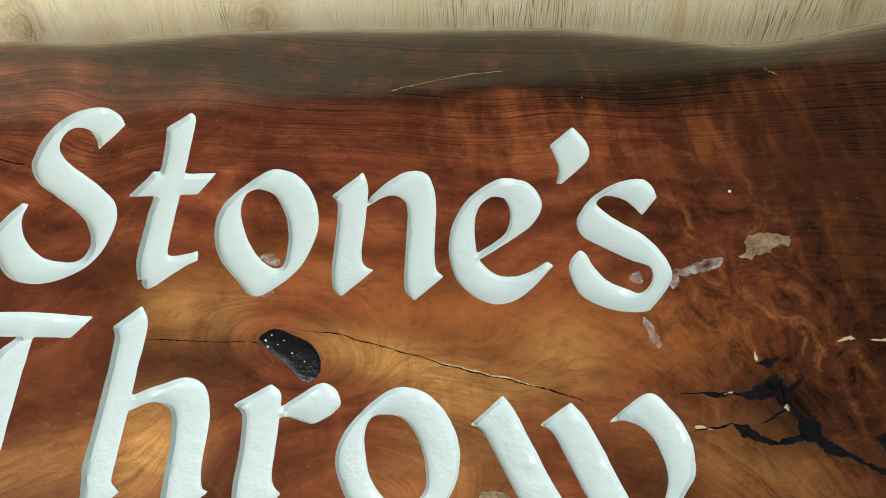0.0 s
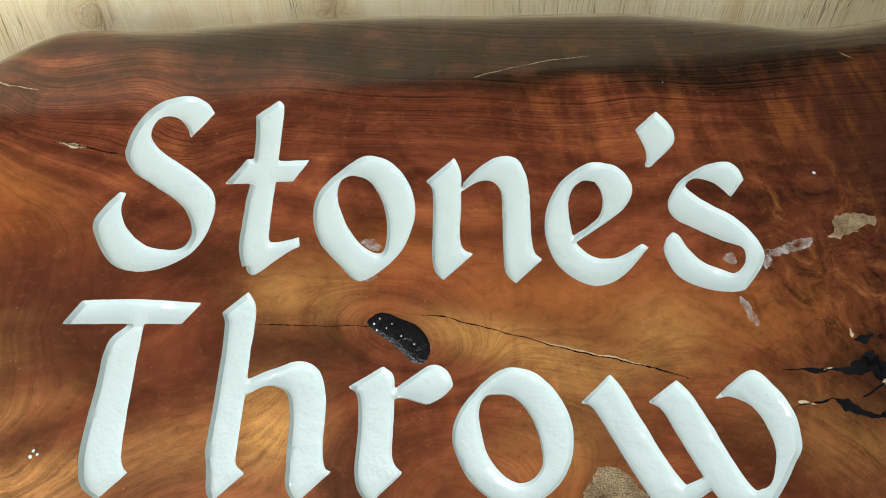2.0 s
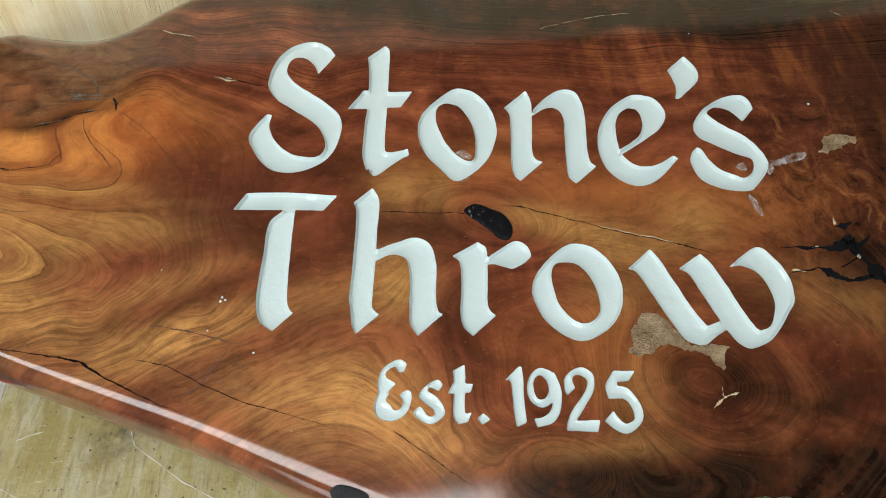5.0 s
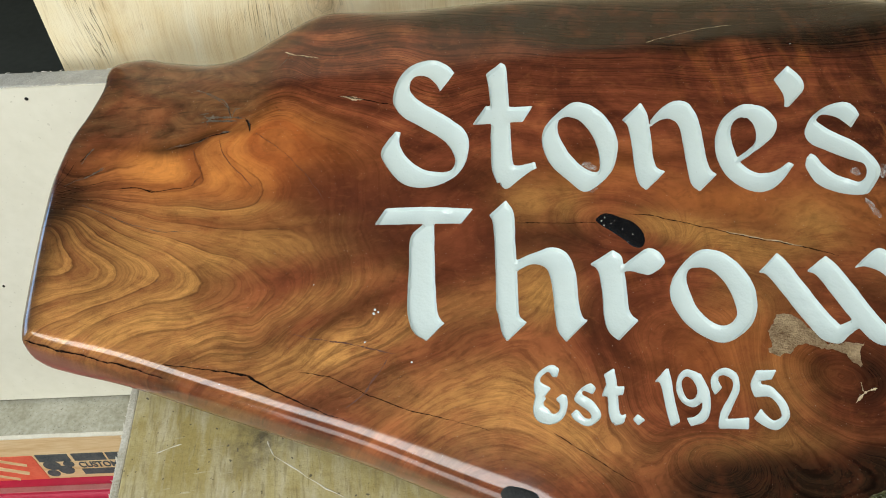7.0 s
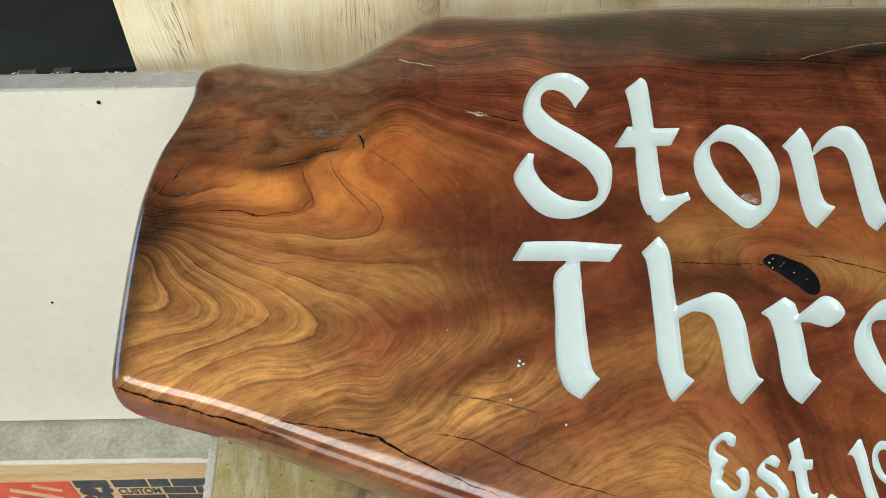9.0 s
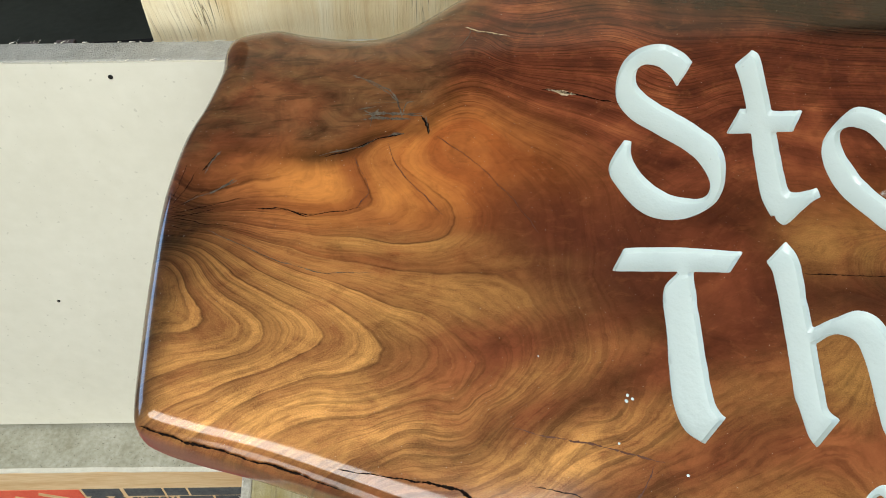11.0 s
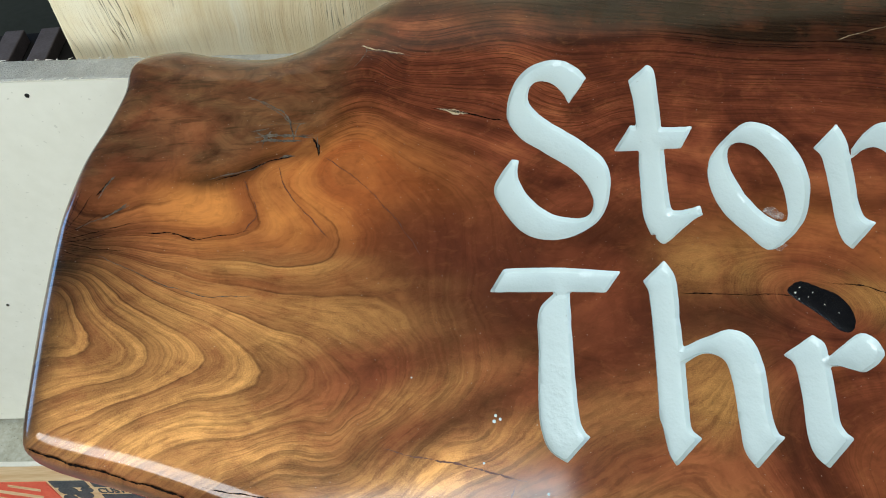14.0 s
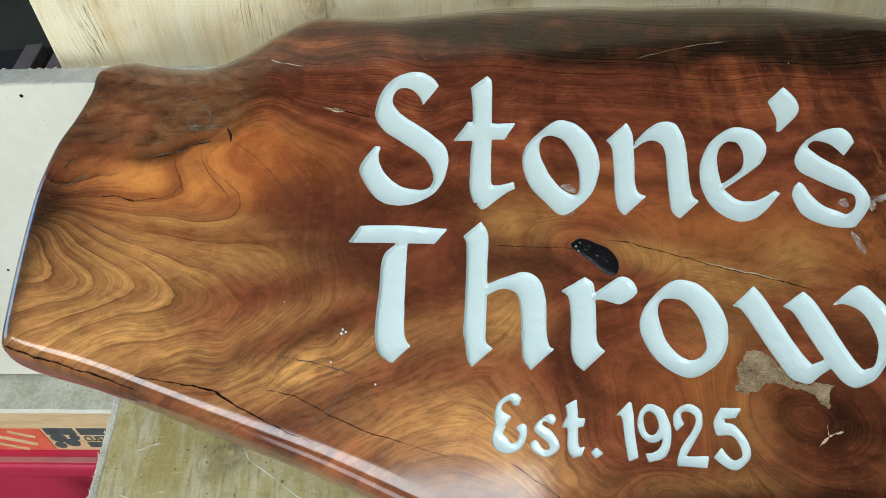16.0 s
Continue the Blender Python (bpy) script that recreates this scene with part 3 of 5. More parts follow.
glyph("letter_r", -51.1, 67.6,
    pen([(0, 55.4, 18, 64.2), (4.3, 49.7, 22.5, 58.4), (3.4, 34.3, 21.4, 43.4), (0.6, 16.8, 18.7, 23.7), (1.3, 7, 19.2, 16.6), (6.4, 0, 22.6, 12.1)]),
    pen([(20.8, 47.2, 22.4, 51.9), (26.9, 46.6, 31.8, 57.4), (32.8, 44.1, 42.2, 62.1), (37.4, 42.5, 48.6, 58.4), (42, 43.9, 50.9, 52.4), (45.8, 45.7, 50.5, 49.8)]),
)
glyph("letter_o", -3.8, 57.5,
    pen([(31.5, 66.5, 23, 53.7), (44.8, 62.1, 32.3, 51.2), (54, 50.1, 39, 40.9), (57.9, 33.8, 41.3, 27.6), (53.9, 18.1, 40.1, 17.8), (43.5, 6.4, 34.3, 12.2), (26.4, 0, 27.6, 11.8), (12.8, 6.9, 20.5, 17.1), (3.8, 18.8, 15.2, 27.5), (0, 34.1, 13.9, 42), (4.8, 47.4, 15.4, 49.2), (18.2, 60.2, 18.4, 53)], True),
)
glyph("letter_w", 60.2, 42.1,
    pen([(0, 60.4, 17.5, 72.9), (5.3, 57.2, 22, 64.8), (11.5, 42, 28.3, 47.5), (17.8, 25.4, 34.3, 30.7), (24.3, 11, 40.5, 17.8), (29.7, 6.4, 43.9, 15.7)]),
    pen([(28.3, 7.2, 40.2, 16.8), (36, 5, 46.4, 18.6), (43.9, 9.6, 52.6, 20.3), (53.6, 14, 58.9, 21.1)]),
    pen([(32.7, 57, 49.6, 66.5), (38.3, 52.7, 55.3, 57.6), (43.3, 38.7, 60.3, 44.1), (49.1, 22.1, 64.7, 29.3), (55.1, 7.7, 71.6, 12.2), (60, 1.5, 76.5, 11.6)]),
    pen([(65.4, 54.7, 73.8, 60.6), (73.9, 54.9, 88.2, 67.2), (82.8, 49.2, 96.4, 59), (86.8, 39.6, 102.6, 45.3), (87.9, 28.6, 101.2, 29), (84.9, 20.1, 94.5, 20.2), (80.3, 13, 86.5, 11.3), (74.5, 10.8, 77.4, 3.7), (68.5, 9.7, 64.5, 0), (63.1, 12, 57.4, 4.1)]),
)
glyph("small_letter_e", -107.9, 21.1,
    pen([(21.5, 33.4, 19, 28.5), (18.2, 36.3, 15.9, 29.1), (13.1, 35.9, 13.9, 32.6), (5.9, 31.1, 9, 29.8), (3, 22.5, 8.2, 26.7), (4, 16.8, 11.8, 23.5), (7.7, 16.4, 13.9, 22)]),
    pen([(3.4, 18.7, 9.8, 16.4), (-0, 10.4, 6.9, 12.7), (1.5, 3.2, 9.5, 9.4), (9, -0, 11.7, 6.1), (16.8, 2.5, 15.5, 7.2), (21.5, 9.6, 17, 11.6), (22.3, 15.8, 15.3, 14.3), (19.9, 17.6, 16, 15.5)]),
)
glyph("small_letter_s", -85.5, 16.9,
    pen([(19.2, 22.6, 16.3, 18.8), (16, 26.1, 10.9, 21.9), (7.8, 22.2, 9.8, 19.8), (4, 17.3, 10.7, 18.8), (7.1, 13, 15.1, 15.2), (11.4, 8.5, 18.5, 8.7), (12, 4.8, 17.2, 3.6), (8.1, 5.2, 9.2, -0), (5.4, 10.1, 1.9, 4.4), (3.9, 11.2, 0, 8.5)]),
)
glyph("small_letter_t", -64.4, 15.3,
    pen([(4.8, 32.1, 12.5, 35.5), (4.9, 26.7, 11.9, 27.5), (3.7, 17.4, 10.2, 16.7), (2.1, 6.7, 9.3, 7.5), (2.8, 1.5, 9.6, 2)]),
    pen([(3.3, -0, 8.2, 6.7), (7, 0.2, 10.6, 5.5), (10.1, 0.7, 13.5, 6.7)]),
    pen([(4.1, 24.5, 0, 18.4), (16.2, 22.9, 13.8, 17.8)]),
)
glyph("full_stop", -48.6, 13.3,
    pen([(0, 4.2, 4, 7.2), (2.6, 0, 7.6, 2.8)]),
)
glyph("digit_one", -29.6, 10,
    pen([(0, 27.9, 9.7, 35.8), (3.7, 26.8, 11.7, 34), (3.1, 12.8, 10, 15.2), (3.1, 1.3, 9.5, 3), (3.5, 0, 8.7, 1.6)]),
)
glyph("digit_nine", -17, 8.5,
    pen([(10.9, 35.2, 9.6, 30.5), (17.9, 30.3, 12.2, 27.1), (18.8, 22.2, 12.9, 21.3), (14.3, 14.3, 10, 16.9), (7.5, 11.3, 6.2, 16.7), (1.3, 15.6, 4.3, 20.6), (0, 24.2, 4.4, 26), (4.4, 32.4, 6.5, 29.6)], True),
    pen([(13.7, 30.1, 18.1, 31.6), (15, 24.2, 20.3, 22.1), (14.6, 16.4, 19.9, 15.9), (11.9, 9, 16.9, 6.9), (6.7, 5.6, 11.3, 1.5), (1.4, 5.5, 2.7, -0)]),
)
glyph("digit_two", 2.2, 2.1,
    pen([(4, 23.1, 9.8, 27.2), (3, 28.3, 8.7, 31.8), (5.5, 35.3, 10.2, 34.8), (14.3, 39.6, 14.3, 34.4), (21.5, 34.9, 17.5, 30.9), (21.1, 26.4, 15.9, 26), (15, 17.6, 10.7, 19.6), (9, 10.6, 4.1, 12.6), (5.2, 6.5, 0.1, 4)]),
    pen([(1.5, 8.4, -0, 3.1), (20.9, 6.9, 18, 0)]),
)
glyph("digit_five", 25.4, -0.5,
    pen([(11.2, 37.8, 11.4, 30.7), (24.5, 36.4, 19.4, 30.8)]),
    pen([(11.2, 37.8, 12, 29.1), (4.8, 29.8, 10.7, 27.6), (4.7, 21.3, 11.2, 22.2)]),
    pen([(4.7, 21.3, 7.8, 28.9), (14, 20.1, 17, 26.9), (17.5, 14.4, 22.5, 18.5), (17.7, 8.3, 23.3, 9.2), (14.8, 6.2, 19.2, 3.6), (11.6, 5.9, 11.3, -0), (8.6, 9.3, 4.3, 3.7), (6.4, 14.1, -0, 8.7)]),
)

# ---- the sign: a live-edge slab, leaning back 20 degrees from flat ----
SIGN = pose(0, 0, 0.894, 20, 0, 0)
THICK = 0.052
EDGE = smooth_loop([
    (-0.385, 0.343), (-0.358, 0.353), (-0.336, 0.349), (-0.306, 0.344), (-0.284, 0.348), (-0.258, 0.362), (-0.230, 0.376), (-0.207, 0.381),
    (-0.157, 0.380), (-0.064, 0.382), (0.008, 0.378), (0.044, 0.374), (0.139, 0.367), (0.189, 0.358), (0.225, 0.350), (0.268, 0.341),
    (0.318, 0.345), (0.368, 0.354), (0.45, 0.360), (0.55, 0.330), (0.62, 0.250), (0.64, 0.120), (0.60, -0.020), (0.50, -0.110),
    (0.30, -0.150), (0.10, -0.135), (-0.03, -0.078), (-0.141, -0.019), (-0.21, 0.019), (-0.26, 0.043), (-0.311, 0.067), (-0.364, 0.092),
    (-0.402, 0.1065), (-0.4185, 0.1135), (-0.4248, 0.1185), (-0.4268, 0.127), (-0.4262, 0.146), (-0.4232, 0.190), (-0.418, 0.236), (-0.4095, 0.272), (-0.399, 0.296), (-0.3905, 0.320)], 0.003)


# the hazy, weathered shoulder at one upper corner
SHOULDER = smooth_loop([(-0.400, 0.250), (-0.381, 0.260), (-0.367, 0.258), (-0.334, 0.253), (-0.317, 0.257), (-0.302, 0.264), (-0.280, 0.264), (-0.270, 0.274), (-0.257, 0.296), (-0.243, 0.327), (-0.222, 0.350), (-0.215, 0.40), (-0.45, 0.40), (-0.45, 0.26)], 0.004)


def smoothstep(a, b, x):
    t = np.clip((x - a) / (b - a), 0, 1)
    return t * t * (3 - 2 * t)


def blob(p, x, y, sx, sy, turn=0.0):
    c, s = math.cos(turn), math.sin(turn)
    u, v = (p[:, 0] - x) * c + (p[:, 1] - y) * s, -(p[:, 0] - x) * s + (p[:, 1] - y) * c
    return np.exp(-((u / sx) ** 2) - (v / sy) ** 2)


def rim(p):
    """How far the rounding of the edge reaches in."""
    return 0.0120 + 0 * p[:, 0] + 0.007 * smoothstep(0.2, 0.31, p[:, 1]) * smoothstep(-0.42, -0.33, p[:, 0]) + 0.010 * smoothstep(0.28, 0.32, p[:, 1]) * smoothstep(-0.22, -0.12, p[:, 0]) + 0.010 * blob(p, -0.305, 0.34, 0.065, 0.05)


def bumps(p, scale, seed):
    return np.array([noise.noise((x * scale, y * scale, seed)) for x, y in p])


def face_height(p, d):
    """Rounded over along the upper and end edges; planed to a shallow chamfer with a tight corner along the lower edge."""
    r = rim(p)
    turn = 1 - 0.17 * smoothstep(0.24, 0.31, p[:, 1])
    k = turn * np.clip(1 - d / r, 0, 1)
    rounded = -np.minimum(r, 0.024) * (1 - np.sqrt(np.clip(1 - k * k, 0, 1))) / (1 - np.sqrt(np.clip(1 - turn * turn, 0, 1)))
    corner = np.clip(1 - d / 0.0060, 0, 1)
    planed = -36.0 * np.clip(0.0130 - d, 0, 0.0080) ** 2 - 0.576 * np.clip(0.005 - d, 0, 1) - 0.0060 * (1 - np.sqrt(1 - corner**2))
    low = smoothstep(0.136, 0.119, p[:, 1])
    return rounded * (1 - low) + np.minimum(planed, 0) * low


def oval(p, x, y, stretch, turn, start=0.0):
    c, q = math.cos(turn), math.sin(turn)
    u, v = (p[:, 0] - x) * c + (p[:, 1] - y) * q, -(p[:, 0] - x) * q + (p[:, 1] - y) * c
    return np.hypot(u / stretch, v) + start


GUIDES = []


def guide(level, *points):
    """One contour of the growth rings."""
    GUIDES.extend((x / 1000, y / 1000, level) for x, y in points)


# growth-ring contours: level, then points in millimetres on the face
guide(0.6, (-412, 198), (-405, 181), (-398, 168), (-404, 163))
guide(1, (-408, 196), (-397, 178), (-386, 168), (-381, 162), (-385, 158), (-399, 158), (-412, 160))
guide(2, (-403, 202), (-395, 189), (-382, 178), (-369, 170), (-362, 163), (-359, 156), (-362, 149), (-369, 146), (-381, 144), (-396, 142), (-407, 136))
guide(3, (-399, 206), (-382, 194), (-369, 184), (-352, 173), (-339, 164), (-332, 155), (-331, 149), (-337, 143), (-357, 138), (-376, 134), (-388, 126), (-404, 123))
guide(4, (-395, 209), (-375, 198), (-352, 182), (-331, 170), (-317, 158), (-305, 146), (-298, 139), (-308, 133), (-323, 130), (-343, 132), (-362, 127), (-376, 121))
guide(5, (-391, 213), (-375, 204), (-362, 195), (-346, 187), (-326, 179), (-306, 170), (-281, 158), (-265, 145), (-253, 128), (-261, 116), (-276, 108))
guide(8.6, (-394, 226), (-370, 235), (-345, 232), (-329, 236), (-331, 246))
guide(8, (-398, 222), (-378, 224), (-362, 223), (-343, 217), (-327, 218), (-313, 227), (-315, 237), (-318, 251))
guide(7, (-392, 218), (-356, 212), (-330, 207), (-298, 200), (-280, 201), (-272, 208), (-278, 220), (-288, 232), (-296, 245), (-300, 254))
guide(6, (-388, 215), (-351, 204), (-317, 192), (-289, 186), (-265, 186), (-244, 187), (-227, 194), (-233, 206), (-238, 220), (-251, 233), (-271, 257))
guide(6, (-227, 176), (-227, 160), (-220, 144), (-219, 131), (-233, 120), (-252, 110))
guide(7, (-258, 274), (-228, 257), (-202, 240), (-190, 219), (-192, 195), (-194, 168), (-179, 148), (-186, 131), (-201, 117), (-223, 105))
guide(8, (-254, 284), (-213, 262), (-187, 244), (-168, 225), (-156, 201))
guide(10, (-246, 299), (-210, 281), (-182, 270), (-155, 254))
guide(12, (-241, 313), (-207, 299), (-164, 284), (-121, 271))
guide(14, (-234, 327), (-189, 313), (-145, 302))
guide(9, (-376, 312), (-338, 292), (-316, 267), (-299, 266), (-272, 283))
guide(11, (-370, 326), (-338, 315), (-297, 294), (-267, 298))
guide(13, (-349, 328), (-302, 317), (-265, 318))
guide(16, (-231, 336), (-165, 335), (-98, 318), (2, 300), (100, 287), (167, 280), (269, 278))
guide(14, (-227, 314), (-162, 313), (-97, 298), (-32, 286), (33, 279), (81, 270), (124, 272), (163, 266), (228, 259), (282, 257))
guide(12, (-160, 293), (-96, 278), (-32, 269), (31, 258), (71, 249), (120, 250), (158, 244), (222, 238), (274, 238))
guide(10, (-110, 260), (-70, 251), (-2, 243), (53, 233), (116, 232), (154, 232), (216, 222), (267, 219))
guide(9, (-112, 238), (-64, 231), (-4, 213), (56, 204), (118, 209), (180, 208), (241, 200))
guide(8, (-109, 216), (-78, 216), (-22, 198), (24, 194), (60, 190), (118, 193), (184, 191), (222, 191))
guide(7.3, (-112, 193), (-92, 190), (-77, 179), (-71, 165), (-77, 150), (-90, 138))
guide(7.6, (-63, 192), (-46, 175), (-23, 182), (-6, 176), (10, 165), (30, 163), (60, 169), (78, 158), (107, 158), (166, 160))
guide(7.8, (9, 152), (47, 137), (88, 122), (98, 141), (114, 148), (132, 138), (143, 117))
guide(5, (-264, 124), (-290, 114), (-319, 108), (-351, 102))
guide(6, (-235, 120), (-264, 109), (-301, 100), (-325, 93))
guide(7, (-206, 100), (-246, 84), (-282, 71))
guide(8, (-154, 88), (-187, 78), (-214, 70), (-236, 62), (-257, 51))
guide(9, (-30, -31), (-44, -16), (-63, 6), (-65, 32), (-68, 62), (-79, 78), (-112, 68), (-150, 57), (-187, 43), (-223, 29))
guide(10, (-62, 75), (-55, 45), (-55, 20), (-44, 1), (-26, -15), (-2, -30))
guide(11, (-51, 76), (-44, 52), (-45, 29), (-35, 10), (-16, -1), (28, -13), (80, -19))
guide(12, (-32, 74), (-30, 50), (-31, 24), (-18, 6), (29, -7), (64, -12))
guide(13, (-16, 60), (-17, 41), (-15, 18), (-3, 8), (42, -1))
guide(11, (-162, 15), (-126, 18), (-100, 6), (-77, -21))
guide(8.3, (-411, 231), (-396, 229))
guide(8.9, (-407, 246), (-390, 244))
guide(9.3, (-402, 262), (-380, 262))
guide(10, (-395, 286), (-378, 283))


def plate(d2):
    """The bending kernel of a thin plate."""
    return d2 * np.log(d2 + 1e-12)


def ring_level(p):
    """The growth rings between their contours, bent like a thin plate."""
    known = np.array(GUIDES)
    at, level = known[:, :2], known[:, 2]
    n = len(at)
    flat = np.hstack([np.ones((n, 1)), at])
    bend = plate(((at[:, None] - at[None]) ** 2).sum(2)) + 2e-4 * np.eye(n)
    weights = np.linalg.solve(np.block([[bend, flat], [flat.T, np.zeros((3, 3))]]), np.r_[level, 0, 0, 0])
    out = np.empty(len(p))
    for lo in range(0, len(p), 4000):
        q = p[lo : lo + 4000]
        out[lo : lo + 4000] = plate(((q[:, None] - at[None]) ** 2).sum(2)) @ weights[:n] + weights[n] + q @ weights[n + 1 :]
    return out


def grain(p):
    """The growth-ring field, and where the wood is golden, pale, curly or dark."""
    x, y = p[:, 0], p[:, 1]
    w1, w2, w3 = bumps(p, 8, 3.1), bumps(p, 20, 7.7), bumps(p, 45, 1.3)
    warped = p + 0.016 * np.stack([w1, bumps(p, 8, 9.4)], 1) + 0.005 * np.stack([w2, bumps(p, 20, 5.2)], 1)
    ring = 0.0095 * np.clip(ring_level(p + 0.003 * np.stack([w1, bumps(p, 8, 9.4)], 1) + 0.0010 * np.stack([w2, bumps(p, 20, 5.2)], 1)), 0, 24)
    for where, field in (
        (blob(p, 0.110, 0.020, 0.085, 0.060, -0.1), oval(warped, 0.085, 0.024, 1.3, -0.35, 0.04)),
        (blob(p, -0.0034, -0.0147, 0.022, 0.014, -0.3), oval(warped, -0.0034, -0.0147, 1.5, -0.3)),
        (0.8 * blob(p, -0.024, 0.146, 0.035, 0.02, -0.4), oval(warped, -0.024, 0.146, 2.2, -0.5)),
    ):
        ring = ring * (1 - where) + where * field
    ring = ring + 0.0006 * w3
    line = np.maximum(smoothstep(0.235, 0.285, y - 0.012 * smoothstep(-0.16, -0.24, x)), np.maximum(blob(p, -0.39, 0.207, 0.05, 0.035), 0.35 * blob(p, 0.03, 0.0, 0.09, 0.06)))
    line = line * smoothstep(-0.30, -0.24, x - 0.3 * (y < 0.225)) * 0.9 + 0.06 + 0.75 * blob(p, -0.39, 0.207, 0.055, 0.032, -0.25) + 0.6 * blob(p, -0.24, 0.090, 0.11, 0.035, -0.25) + 0.3 * blob(p, -0.05, 0.0, 0.10, 0.05, -0.4)
    ringy = 0.25 + 0.75 * smoothstep(-0.20, -0.29, x) * smoothstep(0.262, 0.245, y) * (0.35 + 0.65 * smoothstep(0.105, 0.140, y)) - 0.22 * smoothstep(0.23, 0.28, y)
    gold = 1.6 * blob(p, -0.385, 0.155, 0.05, 0.045, -0.2) + 1.0 * blob(p, -0.335, 0.150, 0.04, 0.030) + 0.95 * blob(p, -0.285, 0.166, 0.055, 0.013, -0.12) + 0.9 * blob(p, -0.300, 0.198, 0.045, 0.006, -0.12) + 0.5 * blob(p, -0.26, 0.183, 0.04, 0.004, -0.1)
    gold = gold + 0.75 * blob(p, -0.325, 0.110, 0.06, 0.020, -0.4) + 0.55 * blob(p, -0.235, 0.122, 0.05, 0.010, 0.25) + 0.6 * blob(p, -0.206, 0.092, 0.05, 0.012, 0.2) + 0.6 * blob(p, -0.24, 0.078, 0.05, 0.014, 0.3) + 0.5 * blob(p, -0.16, 0.036, 0.05, 0.022, -0.4)
    gold = gold + 0.65 * blob(p, -0.118, 0.050, 0.040, 0.016, -0.2) + 0.75 * blob(p, -0.090, 0.016, 0.040, 0.018, -0.5) + 0.45 * blob(p, -0.130, 0.102, 0.03, 0.014, 0.2) + 1.0 * blob(p, -0.088, 0.108, 0.020, 0.022) + 0.9 * blob(p, -0.082, 0.176, 0.018, 0.016) + 0.5 * blob(p, -0.052, 0.172, 0.012, 0.018)
    gold = gold + 1.2 * blob(p, 0.014, 0.143, 0.028, 0.010, -0.35) + 1.0 * blob(p, 0.058, 0.122, 0.030, 0.014, -0.3) + 0.9 * blob(p, 0.112, 0.133, 0.022, 0.018) + 0.4 * blob(p, 0.05, 0.085, 0.03, 0.02) + 0.45 * blob(p, 0.19, 0.070, 0.05, 0.02, -0.4) + 0.4 * blob(p, 0.05, 0.02, 0.02, 0.025) + 0.45 * blob(p, 0.02, -0.008, 0.05, 0.008, -0.05)
    pale = 1.0 * blob(p, -0.335, 0.235, 0.045, 0.020, -0.15) + 1.15 * blob(p, -0.275, 0.236, 0.034, 0.030, -0.7) + 0.7 * blob(p, -0.245, 0.256, 0.05, 0.022, -0.5) + 0.35 * blob(p, -0.32, 0.195, 0.06, 0.02, -0.2) + 0.4 * blob(p, 0.06, 0.160, 0.07, 0.020, -0.1) + 0.35 * blob(p, 0.16, 0.135, 0.05, 0.03) + 0.4 * blob(p, 0.03, 0.05, 0.05, 0.03) + 0.3 * blob(p, -0.03, 0.195, 0.06, 0.02)
    burl = blob(p, 0.235, 0.120, 0.075, 0.075, -0.4) + 0.5 * blob(p, 0.20, 0.20, 0.05, 0.05)
    red = 0.8 * smoothstep(0.13, 0.22, x + 0.08 * w1) * smoothstep(0.02, 0.08, y) + 0.9 * blob(p, -0.250, 0.208, 0.030, 0.016, 0.3) + 0.6 * blob(p, -0.21, 0.165, 0.05, 0.022, -0.2) + 0.5 * blob(p, -0.19, 0.19, 0.04, 0.03) + 0.75 * blob(p, -0.075, 0.140, 0.060, 0.018) + 0.5 * blob(p, -0.195, 0.058, 0.04, 0.012, -0.4) + 0.45 * blob(p, -0.05, 0.098, 0.03, 0.02) + 0.4 * blob(p, 0.0, 0.29, 0.12, 0.03)
    hollow = signed_distance(p, SHOULDER) + 0.006 * w2 + 0.003 * w3
    dull = smoothstep(-0.004, 0.016, hollow)
    seam_dark = np.exp(-((hollow / 0.006) ** 2)) * smoothstep(0.30, 0.27, y) * (0.75 + 0.9 * w2)
    curl = smoothstep(0.0, 0.12, x) * smoothstep(0.215, 0.26, y) + blob(p, 0.28, 0.16, 0.09, 0.08) + 0.6 * blob(p, 0.02, 0.118, 0.06, 0.03)
    low = 0.338 - 0.040 * smoothstep(-0.16, 0.05, x) - 0.018 * smoothstep(0.1, 0.2, x) + 0.022 * smoothstep(0.24, 0.31, x)
    dark = 0.97 * smoothstep(-0.008, 0.010, y - low + 0.010 * w2 + 0.006 * w1) * smoothstep(-0.24, -0.12, x)
    dark = np.maximum(dark, 0.75 * seam_dark)
    dark = np.maximum(dark, 0.7 * blob(p, 0.215, 0.10, 0.05, 0.035) * (0.9 + 0.9 * w2) + 0.35 * blob(p, 0.2, 0.2, 0.06, 0.06) * (1 + w2))
    dark = np.maximum(dark, 0.26 * blob(p, -0.17, 0.165, 0.05, 0.03, 0.3) * (1 + w2) + 0.35 * blob(p, -0.09, 0.20, 0.08, 0.012) + 0.3 * blob(p, -0.15, 0.09, 0.035, 0.025) * (1 + w2))
    dark = np.maximum(dark, 0.62 * blob(p, 0.105, 0.020, 0.055, 0.036) * (0.9 + 0.9 * w2) + 0.75 * blob(p, 0.165, -0.004, 0.040, 0.022) * (0.9 + 0.9 * w2))
    dark = np.maximum(dark, 0.72 * smoothstep(0.15, 0.29, x + 0.05 * w1 + 0.03 * w2 - 0.25 * abs(y - 0.17)))
    dark = np.maximum(dark, 0.85 * blob(p, -0.408, 0.213, 0.03, 0.022) + 0.5 * blob(p, -0.41, 0.245, 0.025, 0.03) + 0.55 * blob(p, -0.075, 0.146, 0.035, 0.008, -0.1))
    dark = np.maximum(dark, 0.6 * smoothstep(0.13, 0.20, x + 0.06 * w1) * smoothstep(0.05, 0.0, y + 0.03 * w2))
